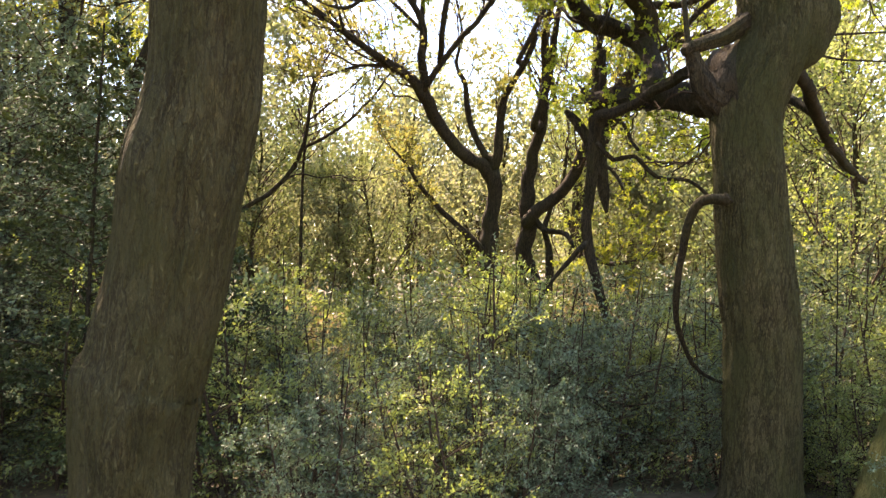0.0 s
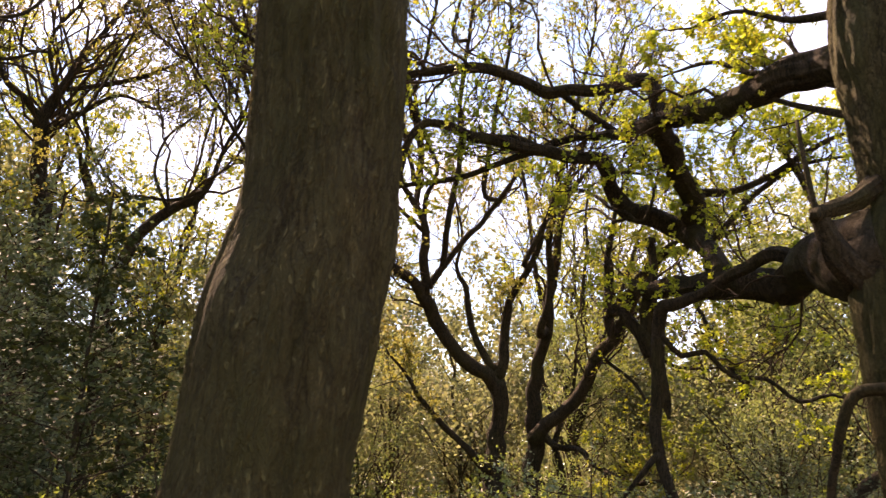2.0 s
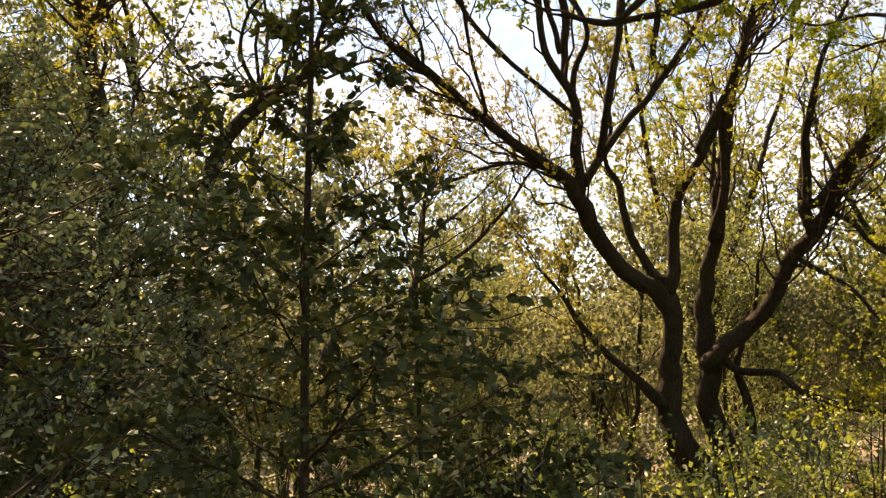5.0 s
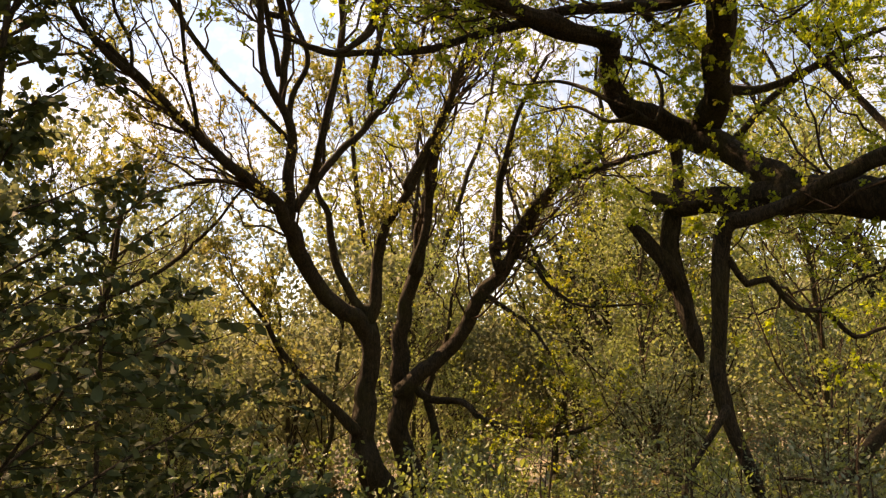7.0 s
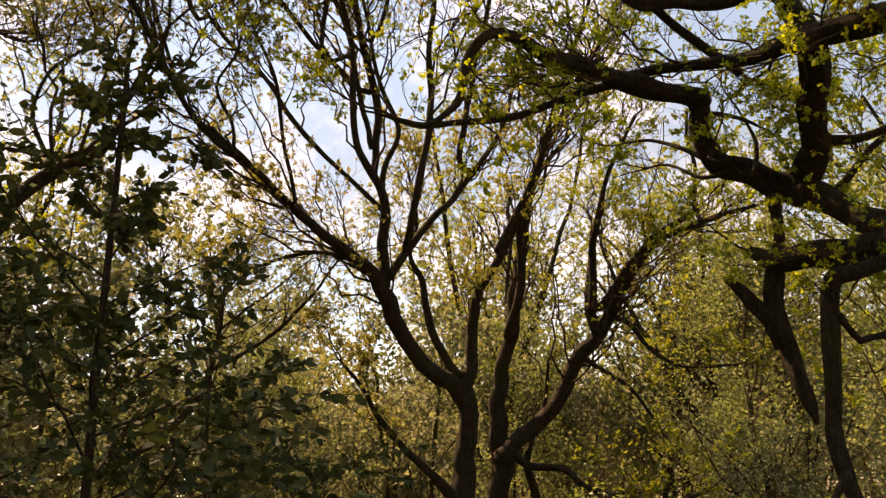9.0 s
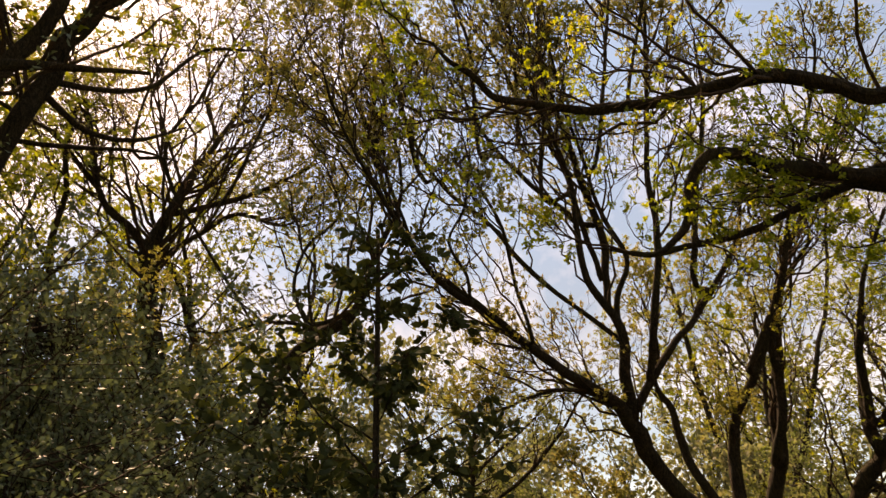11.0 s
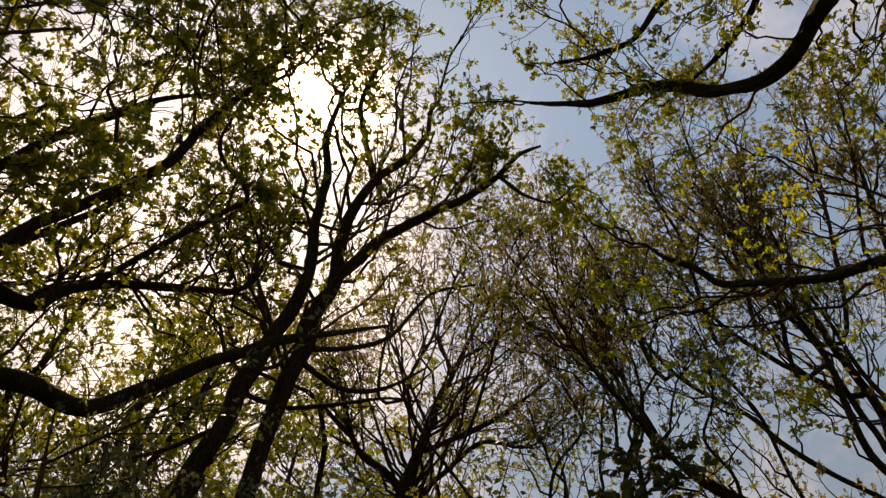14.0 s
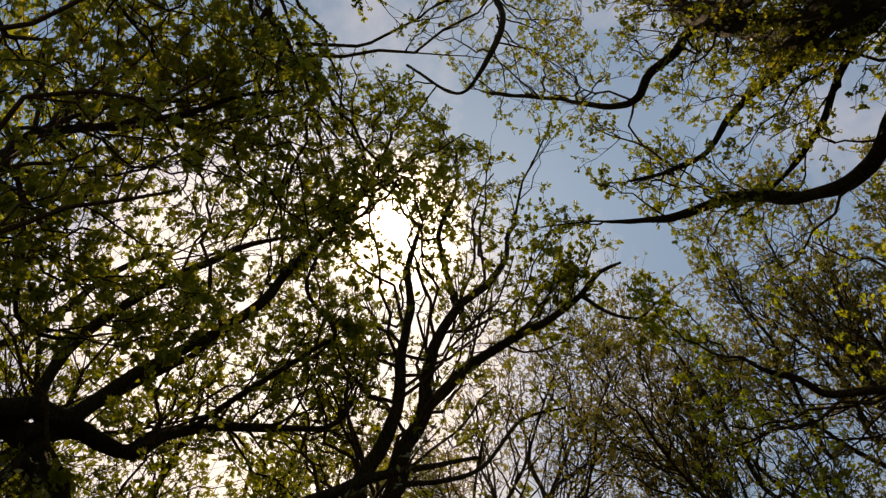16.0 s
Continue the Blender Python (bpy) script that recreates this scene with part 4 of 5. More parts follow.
limb(TWIN_OAK, "trunk", (-8.24, 10.78, 4.59, 0.114), (-7.98, 10.94, 5.37, 0.103), (-7.75, 11.08, 5.88, 0.098), (-7.53, 11.2, 6.49, 0.095), (-7.37, 11.28, 7.17, 0.097), (-7.23, 11.34, 7.77, 0.104), (-7.07, 11.42, 8.33, 0.099), (-6.89, 11.5, 8.93, 0.093), (-6.72, 11.58, 9.4, 0.087), (-6.65, 11.6, 9.98, 0.075), (-6.49, 11.66, 10.57, 0.073), (-6.24, 11.75, 11.1, 0.063), (-5.83, 11.89, 11.44, 0.052), (-5.54, 11.98, 11.89, 0.040), (-5.38, 12.01, 12.59, 0.028))
limb(TWIN_OAK, "trunk", (-8.62, 10.45, 4.99, 0.115), (-8.28, 10.65, 5.77, 0.105), (-8.02, 10.81, 6.25, 0.102), (-7.89, 10.86, 6.81, 0.096), (-7.69, 10.96, 7.31, 0.097), (-7.51, 11.04, 7.85, 0.098), (-7.27, 11.16, 8.45, 0.086), (-7.04, 11.26, 8.94, 0.078), (-6.91, 11.3, 9.52, 0.070), (-6.86, 11.3, 10.23, 0.064), (-6.73, 11.34, 10.91, 0.055), (-6.73, 11.31, 11.73, 0.046), (-6.53, 11.38, 12.67, 0.030))
limb(TWIN_OAK, "limb", (-6.64, 11.55, 9.42, 0.074), (-6.34, 11.72, 9.82, 0.07), (-6.04, 11.86, 10.15, 0.064), (-5.53, 12.07, 10.49, 0.058), (-5.11, 12.21, 10.71, 0.048), (-4.67, 12.32, 11.06, 0.042), (-4.35, 12.39, 11.41, 0.031), (-4.04, 12.44, 11.48, 0.016))
limb(TWIN_OAK, "limb", (-4.64, 12.17, 10.84, 0.026), (-4.41, 12.34, 10.58, 0.022), (-4.08, 12.51, 10.46, 0.018), (-3.77, 12.66, 10.76, 0.011))
limb(TWIN_OAK, "limb", (-6.23, 11.73, 11.07, 0.045), (-6.28, 11.61, 11.71, 0.043), (-6.29, 11.5, 12.5, 0.037), (-5.95, 11.52, 13.4, 0.03), (-5.84, 11.45, 14.37, 0.018))
limb(TWIN_OAK, "bare_branch", (-7.03, 11.46, 8.39, 0.035), (-6.7, 11.88, 8.56, 0.03), (-6.33, 12.29, 8.89, 0.027), (-5.91, 12.76, 9.75, 0.022), (-5.4, 13.14, 10.02, 0.015))
limb(TWIN_OAK, "bare_branch", (-7.04, 11.45, 8.2, 0.038), (-6.79, 11.84, 8.04, 0.032), (-6.43, 12.25, 8.16, 0.026), (-6.03, 12.65, 8.56, 0.014))
limb(TWIN_OAK, "bare_branch", (-7.57, 11.26, 7.83, 0.031), (-7.33, 11.65, 7.84, 0.028), (-7.02, 12.06, 8.01, 0.026), (-6.51, 12.62, 8.26, 0.017), (-6.19, 12.91, 8.28, 0.01))
limb(TWIN_OAK, "bare_branch", (-7.68, 11.19, 7.57, 0.031), (-7.86, 10.81, 7.17, 0.026), (-8.01, 10.44, 6.87, 0.02), (-8.14, 10.07, 6.68, 0.011))
SLANTING_OAK = []
limb(SLANTING_OAK, "trunk", (-8.51, 9.05, 6.23, 0.151), (-8.67, 8.86, 6.75, 0.13), (-8.81, 8.68, 7.16, 0.123), (-8.92, 8.53, 7.44, 0.123), (-9.04, 8.35, 7.73, 0.112), (-9.24, 8.02, 7.76, 0.106), (-9.39, 7.75, 7.51, 0.082))
limb(SLANTING_OAK, "limb", (-9.08, 7.9, 7.7, 0.104), (-8.83, 8.22, 7.82, 0.099), (-8.65, 8.43, 7.81, 0.082), (-8.45, 8.63, 8.2, 0.062), (-8.19, 8.87, 8.66, 0.058), (-7.88, 9.14, 9.09, 0.054), (-7.56, 9.37, 9.57, 0.053), (-7.35, 9.51, 10.15, 0.049), (-7.1, 9.65, 10.68, 0.044), (-6.83, 9.8, 11.19, 0.035), (-6.52, 9.95, 12.1, 0.026), (-6.3, 10.03, 12.91, 0.016))
limb(SLANTING_OAK, "limb", (-8.87, 8.25, 7.86, 0.066), (-8.84, 8.23, 8.27, 0.057), (-8.74, 8.33, 8.81, 0.053), (-8.57, 8.52, 9.29, 0.049), (-8.36, 8.73, 9.74, 0.048), (-8.03, 9.05, 10.26, 0.043), (-7.78, 9.26, 10.61, 0.034), (-7.43, 9.53, 10.85, 0.017))
limb(SLANTING_OAK, "limb", (-8.85, 8.27, 7.6, 0.081), (-8.81, 8.56, 7.91, 0.079), (-8.71, 8.9, 7.88, 0.074), (-8.6, 9.21, 7.95, 0.069), (-8.5, 9.54, 8.37, 0.054), (-8.33, 9.89, 8.6, 0.046), (-8.01, 10.41, 8.82, 0.038), (-7.62, 10.92, 9.04, 0.033), (-7.47, 11.14, 9.44, 0.027), (-7.45, 11.22, 9.76, 0.014))
limb(SLANTING_OAK, "limb", (-8.81, 8.5, 7.9, 0.045), (-8.85, 8.38, 7.5, 0.06), (-8.91, 8.23, 7.15, 0.047), (-8.98, 8.07, 6.91, 0.036))
limb(SLANTING_OAK, "limb", (-8.94, 8.52, 7.87, 0.056), (-8.9, 8.83, 8.01, 0.055), (-8.83, 9.18, 8.02, 0.05), (-8.73, 9.67, 8.56, 0.044), (-8.41, 10.44, 9.05, 0.04), (-7.87, 11.29, 9.41, 0.031), (-7.76, 11.55, 10.02, 0.018))
limb(SLANTING_OAK, "limb", (-7.18, 9.89, 9.18, 0.027), (-6.97, 9.96, 9.41, 0.025), (-7.19, 9.66, 9.93, 0.019), (-6.98, 9.67, 10.64, 0.013))
limb(SLANTING_OAK, "bare_limb", (-8.40, 8.76, 6.81, 0.091), (-8.29, 9.03, 6.90, 0.093), (-8.19, 9.32, 6.91, 0.089), (-8.07, 9.60, 6.92, 0.080), (-7.88, 9.83, 7.10, 0.070), (-7.64, 10.03, 7.32, 0.066), (-7.34, 10.25, 7.58, 0.061), (-7.01, 10.49, 7.80, 0.057), (-6.71, 10.72, 7.95, 0.046), (-6.29, 10.89, 8.00, 0.029), (-5.86, 11.04, 8.03, 0.017))
OVERHEAD_OAK = []
limb(OVERHEAD_OAK, "limb", (-7.2, 5.72, 6.39, 0.07), (-7.23, 5.93, 7.08, 0.058), (-7.22, 6.18, 7.82, 0.041), (-7.21, 6.29, 8.24, 0.039), (-7.16, 6.49, 8.59, 0.036), (-7.04, 6.83, 9.03, 0.033), (-6.92, 7.07, 9.43, 0.029), (-6.76, 7.34, 9.43, 0.021), (-6.59, 7.59, 9.47, 0.013))
limb(OVERHEAD_OAK, "limb", (-7.13, 6.2, 8.01, 0.02), (-7.09, 6.47, 8.74, 0.019), (-6.98, 6.79, 9.34, 0.018), (-6.83, 7.09, 9.76, 0.019), (-6.55, 7.55, 10.68, 0.015), (-6.26, 7.9, 11.88, 0.01))
limb(OVERHEAD_OAK, "limb", (-7.14, 5.9, 6.98, 0.038), (-7.15, 6.26, 7.7, 0.021), (-7.13, 6.54, 7.27, 0.018), (-7.15, 6.75, 6.75, 0.015), (-7.07, 7, 6.74, 0.012), (-6.96, 7.3, 7, 0.006))
limb(OVERHEAD_OAK, "limb", (-6.52, 6.33, 13.51, 0.084), (-6.39, 7.06, 12.49, 0.046), (-6.34, 7.45, 11.51, 0.032), (-6.24, 7.74, 11.11, 0.022), (-6.03, 8.09, 11.02, 0.012))
limb(OVERHEAD_OAK, "limb", (-7.05, 6.6, 8.7, 0.03), (-6.66, 6.83, 8.86, 0.026), (-6.4, 6.95, 8.98, 0.022), (-6.1, 7.02, 9.06, 0.018), (-5.79, 7.17, 9.12, 0.012))
DEAD_BRANCH = []
limb(DEAD_BRANCH, "trunk", (3.81, 12.19, 1.33, 0.056), (4.09, 12.09, 1.59, 0.071), (4.37, 11.97, 1.88, 0.078), (4.75, 11.79, 2.28, 0.087), (4.95, 11.66, 2.44, 0.073))
limb(DEAD_BRANCH, "branch", (4.1, 12.03, 1.72, 0.028), (3.97, 12.17, 1.79, 0.025), (3.69, 12.46, 1.83, 0.018))
SLIM_OAK = []
limb(SLIM_OAK, "trunk", (-3.23, 18.7, 2.89, 0.035), (-3.14, 18.62, 4.72, 0.028), (-3.06, 18.58, 5.47, 0.025), (-2.94, 18.55, 6.14, 0.019), (-2.72, 18.51, 6.7, 0.014), (-2.54, 18.48, 7.28, 0.009))
limb(SLIM_OAK, "limb", (-4.84, 18.6, 3.35, 0.055), (-3.91, 18.51, 3.84, 0.053), (-3.48, 18.45, 4.27, 0.049), (-3.12, 18.39, 4.89, 0.046), (-2.99, 18.33, 5.57, 0.038), (-2.87, 18.26, 6.3, 0.031), (-2.51, 18.2, 6.92, 0.019))
limb(SLIM_OAK, "limb", (-3.13, 18.5, 4.87, 0.038), (-2.26, 18.36, 5.33, 0.034), (-1.52, 18.22, 6, 0.026), (-1.03, 18.11, 6.6, 0.019), (-0.29, 18, 6.78, 0.011))
limb(SLIM_OAK, "limb", (-3.63, 18.6, 4.16, 0.019), (-3.2, 18.55, 4.3, 0.017), (-2.76, 18.5, 4.2, 0.016), (-2.3, 18.45, 4.26, 0.014), (-1.88, 18.4, 4.12, 0.012), (-1.02, 18.3, 4.34, 0.009))
limb(SLIM_OAK, "limb", (-3.06, 18.6, 5.48, 0.025), (-2.59, 18.45, 5.81, 0.023), (-2.01, 18.25, 6.21, 0.017), (-1.54, 18.05, 6.56, 0.011), (-1.18, 17.92, 6.55, 0.009))
LEFT_OAK = []
limb(LEFT_OAK, "trunk", (-7.48, 17.28, 5.22, 0.181), (-7.77, 17.18, 6.91, 0.172), (-7.97, 17.11, 8.41, 0.155), (-8.02, 17.09, 9.43, 0.136), (-7.75, 17.19, 10.1, 0.098), (-7.43, 17.3, 10.93, 0.075), (-7.09, 17.4, 11.56, 0.051), (-6.62, 17.53, 12.49, 0.035), (-6.12, 17.65, 13.33, 0.018))
limb(LEFT_OAK, "limb", (-8.03, 17.09, 9.32, 0.087), (-8.26, 16.95, 9.69, 0.068), (-8.62, 16.73, 10.04, 0.057), (-8.8, 16.59, 10.52, 0.049), (-8.88, 16.47, 11.24, 0.042), (-9.03, 16.32, 11.96, 0.030), (-9.31, 16.08, 12.77, 0.018))
limb(LEFT_OAK, "limb", (-7.75, 17.19, 10.1, 0.057), (-6.81, 17.29, 10.29, 0.049), (-6.04, 17.32, 10.57, 0.037), (-5.24, 17.3, 10.94, 0.020))
limb(LEFT_OAK, "limb", (-7.99, 17.1, 9.12, 0.055), (-7.43, 17.18, 9.52, 0.048), (-6.61, 17.26, 10.03, 0.036), (-5.84, 17.31, 9.76, 0.024), (-5.15, 17.31, 10.13, 0.012))
limb(LEFT_OAK, "limb", (-8.86, 16.74, 10.51, 0.050), (-9.3, 16.06, 11.11, 0.041), (-9.63, 15.56, 11.24, 0.033), (-9.7, 15.16, 11.83, 0.025))
LEANING_OAK = []
limb(LEANING_OAK, "trunk", (-6.18, 16.09, 4.22, 0.119), (-6.06, 16.06, 5.64, 0.115), (-5.76, 16.08, 6.48, 0.107), (-5.29, 16.14, 7.13, 0.098), (-4.75, 16.19, 7.43, 0.082), (-4.45, 16.2, 7.79, 0.055), (-4.25, 16.19, 8.42, 0.036), (-3.95, 16.18, 9.17, 0.029), (-4.26, 16.13, 10, 0.021), (-4.67, 16.06, 11.09, 0.016))
limb(LEANING_OAK, "limb", (-4.58, 16.17, 7.6, 0.038), (-5.1, 16, 7.36, 0.033), (-5.7, 15.77, 7.38, 0.024), (-6.4, 15.44, 7.15, 0.016), (-6.93, 15.15, 7.25, 0.010))
limb(LEANING_OAK, "limb", (-4.25, 16.1, 8.28, 0.025), (-3.87, 16.12, 8.93, 0.023), (-3.72, 16.12, 9.94, 0.021), (-3.92, 16.11, 11.06, 0.016), (-4.25, 16.1, 12.14, 0.010))
limb(LEANING_OAK, "limb", (-5.1, 16, 7.15, 0.037), (-5.41, 15.95, 7.86, 0.030), (-5.24, 15.98, 8.6, 0.025), (-4.72, 16.05, 9.17, 0.020), (-4.88, 16.03, 10, 0.012))
limb(LEANING_OAK, "limb", (-7.05, 14.92, 9.54, 0.028), (-6.57, 14.81, 10.66, 0.023), (-6.11, 14.74, 11.53, 0.018), (-5.67, 14.69, 12.26, 0.009))
limb(LEANING_OAK, "limb", (-6.13, 15.19, 9.38, 0.025), (-5.57, 15.04, 10.53, 0.020), (-5.27, 14.93, 11.3, 0.015), (-4.72, 14.84, 11.94, 0.009))
limb(LEANING_OAK, "limb", (-7.49, 14.76, 9.78, 0.025), (-7.17, 14.52, 10.91, 0.018), (-6.72, 14.4, 11.77, 0.009))


def rooted(limbs, lean=0.5, twin=False):
    out = [(n, list(p)) for n, p in limbs]
    out[0] = (out[0][0], to_ground(out[0][1], lean))
    if twin:
        out[1] = (out[1][0], [out[0][1][1]] + out[1][1])
    return out


# ---- ground ----
def ground():
    rng = np.random.default_rng(5)
    inner = np.linspace(-40, 40, 90)
    edge = np.array([-2500, -900, -350, -150, -80, -55])
    xs = np.concatenate([edge, inner, -edge[::-1]])
    gx, gy = np.meshgrid(xs, xs + 12)
    p = np.stack([gx.ravel(), gy.ravel(), np.zeros(gx.size)], 1)
    z = 0.14 * lattice(p * 0.35 + 50, 3) + 0.05 * lattice(p * 1.3 + 50, 4) - 0.05
    p[:, 2] = z
    n = len(xs)
    i = np.arange(n * n).reshape(n, n)
    f = np.stack([i[:-1, :-1], i[:-1, 1:], i[1:, 1:], i[1:, :-1]], -1).reshape(-1, 4)
    tagged(mesh_part("ground", p, f, GROUND), "woodland floor of brown leaf litter and moss", "ground", kind="structure")


ground()

near = rooted(NEAR_OAK, 0.2)
near[0] = ("trunk", near[0][1] + [(-1.40, 4.92, 4.7, 0.325), (-1.43, 4.95, 5.5, 0.305), (-1.47, 5.05, 6.3, 0.27)])
join_at = (-1.47, 5.1, 6.2, 0.2)
for k, (mid) in ((1, (-1.52, 6.6, 7.1, 0.165)), (2, (-1.45, 7.0, 7.5, 0.1)), (3, (-1.9, 7.6, 8.4, 0.1)), (4, (-1.3, 7.0, 7.0, 0.11)), (5, (-1.4, 7.4, 7.7, 0.08)), (6, (-2.2, 6.6, 8.3, 0.08))):
    near[k] = ("limb", [join_at, mid] + near[k][1])
near.append(("limb", [(-1.46, 5.02, 5.9, 0.26), (-1.45, 5.05, 6.5, 0.26), (-1.40, 5.0, 7.4, 0.22), (-1.25, 4.8, 8.8, 0.17), (-1.2, 4.5, 10.4, 0.11)]))
oak("massive near oak with furrowed brown bark", near, 11, 1.0, 0.043, 16, 0.034, OAK_BARK, 0.62, leafy=0.75, cluster=8, blade="lobed")
right = rooted(RIGHT_OAK, 0.2)
up = right.pop(1)
right[0] = ("trunk", right[0][1][:-1] + up[1][1:])
oak("twisted mossy oak with a heavy broken side limb", right, 23, 1.0, 0.05, 12, 0.028, MOSS_BARK, 1.05, leafy=0.7, cluster=8, blade="lobed", bare=0.25, foliage=LIME_LEAF)
oak("forked oak with a bare spreading crown behind hollies", rooted(FORKED_OAK), 31, 1.05, 0.045, 12, 0, None, 1.15, leafy=1.0, cluster=10, lift=0.12, fan=0.6, foliage=BRONZE_LEAF)
oak("forked oak with a slanting side limb", rooted(FORKED_OAK_BESIDE), 37, 1.3, 0.048, 12, 0, None, 1.1, leafy=0.85, cluster=6, lift=0.1, fan=0.6)
oak("slim oak with wide thin branches", rooted(SLIM_OAK, 0.0), 67, 1.0, 0.05, 8, 0, None, 0.9, leafy=0.8, cluster=5, foliage=EDGE_LEAF)
oak("slender young oak beside the forked oaks", rooted(THIN_OAK), 41, 1.0, 0.055, 8, 0, None, 0.8, leafy=0.6, cluster=5, foliage=EDGE_LEAF)
oak("leaning twin-stemmed oak dark against the sun", rooted(TWIN_OAK, 0.4, True), 43, 1.25, 0.052, 12, 0, None, 1.2, bare=0.4, leafy=1.0, cluster=14)
slant = rooted(SLANTING_OAK, 0.3)
oak("oak with long slanting limbs below the sun", slant, 47, 1.0, 0.052, 12, 0, None, 1.2, leafy=0.95, cluster=11)
over = [("trunk", [(-8.4, 3.4, -0.2, 0.36), (-8.3, 3.5, 0.3, 0.28), (-8.0, 3.9, 3.0, 0.22), (-7.6, 4.7, 5.0, 0.17), (-7.1, 5.4, 6.4, 0.08)])] + OVERHEAD_OAK
over[4] = ("limb", [(-7.9, 4.2, 3.6, 0.12), (-6.4, 4.6, 7.5, 0.09)] + over[4][1])
oak("oak with thin limbs reaching overhead", over, 53, 2.2, 0.052, 10, 0, None, 1.3, leafy=1.0, cluster=11)
oak("spreading oak rising above the hollies", rooted(LEFT_OAK), 59, 2.2, 0.045, 12, 0, None, 1.5, cluster=7, leafy=1.0, fan=0.7, foliage=BRONZE_LEAF)
oak("oak with a sharply leaning trunk", rooted(LEANING_OAK), 61, 1.7, 0.045, 12, 0, None, 1.4, cluster=7, leafy=1.0, fan=0.7, foliage=BRONZE_LEAF)


def fallen_branch():
    """A dead branch propped in the undergrowth."""
    thing = tagged(new("fallen_branch"), "dead grey branch propped up in the undergrowth", "branch")
    foot = DEAD_BRANCH[0][1][0]
    line = [(foot[0] - 0.5, foot[1] - 0.1, -0.1, 0.05)] + DEAD_BRANCH[0][1]
    bole_part("stem", glide(line, 0.1), 9, 0, 71, LIMB_BARK, thing, 0.1)
    bole_part("side_branch", glide(DEAD_BRANCH[1][1], 0.08), 6, 0, 72, LIMB_BARK, thing, 0.1)


fallen_branch()


def mossy_trunk():
    """A short leaning trunk thick with moss."""
    thing = tagged(new("mossy_tree"), "short leaning trunk thick with bright moss", "tree")
    line = glide([(3.68, 7.2, -0.2, 0.23), (3.83, 7.2, 0.5, 0.17), (4.05, 7.2, 1.3, 0.165), (4.42, 7.2, 2.6, 0.14), (4.75, 7.25, 3.5, 0.09), (5.1, 7.4, 4.4, 0.04)], 0.08)
    bole_part("trunk", line, 14, 0, 75, MOSS_COAT, thing, 0.15)
    rng = np.random.default_rng(75)
    L, R = sprout(rng, line[None, -20:, :3], line[None, -20:, 3], 14, 0.3, 1.0, 0.7, 5, 0.2, 0.1, 0.9)
    T, TR = sprout(rng, L, R, 5, 0.2, 0.8, 0.5, 4, 0.2, 0.05, 0.5)
    mesh_part("branching", *join(tubes(L, R, 4), tubes(T, np.maximum(TR, 0.003), 3)), TWIG_BARK, thing, kind="stuff")
    at, way = along(T, 0.2, 3, rng)
    mesh_part("crown", *clusters(rng, at, way, 5, 0.07, 0.62, "lobed"), OAK_LEAF, thing, smooth=False, kind="stuff")


mossy_trunk()


def drey(at, radius):
    """A ball of twigs lodged in the branches."""
    rng = np.random.default_rng(91)
    thing = tagged(new("squirrel_drey"), "dark ball of twigs lodged among holly branches", "nest")
    thing.location = at
    d = unit(rng.normal(0, 1, (420, 3)))
    p = d * radius * rng.uniform(0.35, 1.0, (420, 1)) * [1.15, 1.15, 0.85]
    way = unit(np.cross(d, rng.normal(0, 1, d.shape)))
    L, R = shoots(rng, p - way * radius * 0.4, way, np.full(420, radius * 0.9), np.full(420, 0.006), 4, 0.25, 0)
    mesh_part("twig_ball", *tubes(L, R, 4), TWIG_BARK, thing)


drey((-6.97, 12.1, 5.9), 0.23)


# ---- hollies and shrubs ----
def holly(label, seed, height, spread, n, leaf, mat, name="holly_bush", twigs=5, per=18, broad=0.55, stems=5, rise=0.0, low=0.05, fine=True, sturdy=0.6):
    """A bushy evergreen: several stems, tiers of side shoots, small glossy leaves."""
    rng = np.random.default_rng(seed)
    bush = tagged(new(name), label, "bush")
    at = np.concatenate([rng.normal(0, spread * 0.22, (stems, 2)), np.full((stems, 1), -0.1)], 1)
    way = np.concatenate([rng.normal(0, 0.2, (stems, 2)), np.ones((stems, 1))], 1)
    S, SR = shoots(rng, at, way, height * rng.uniform(sturdy, 1.0, stems), np.full(stems, 0.010 + 0.006 * height), 14, 0.06, 0.05)
    B, BR = sprout(rng, S, SR, n, low, 1.25, 0.5, 5, 0.14, rise, spread)
    T, TR = sprout(rng, B, BR, twigs, 0.15, 0.85, 0.5, 3, 0.2, 0.02, spread * 0.5)
    tip, tipr = shoots(rng, S[:, -1], S[:, -1] - S[:, -2], np.full(stems, 0.35), SR[:, -1] * 0.8, 3, 0.1, 0.0)
    T, TR = np.concatenate([T, tip]), np.concatenate([TR, tipr])
    wood = [tubes(S, SR, 5), tubes(B[:, ::2], BR[:, ::2], 3)]
    if fine:
        wood.append(tubes(T[:, ::2], np.maximum(TR, 0.0025)[:, ::2], 3))
    mesh_part("stemwork", *join(*wood), TWIG_BARK, bush, kind="stuff", label="thin brown stems and twigs")
    a, w = along(T, 0.05, per, rng)
    a2, w2 = along(B, 0.3, per // 2, rng)
    a, w = np.concatenate([a, a2]) , np.concatenate([w, w2])
    mesh_part("foliage", *leaves(rng, a + rng.normal(0, leaf * 0.5, a.shape), unit(w * 0.5 + rng.normal(0, 0.8, a.shape)), leaf * rng.uniform(0.6, 1.25, len(a)), broad, "plain"), mat, bush, smooth=False, kind="stuff", label="dense small leaves")
    return bush


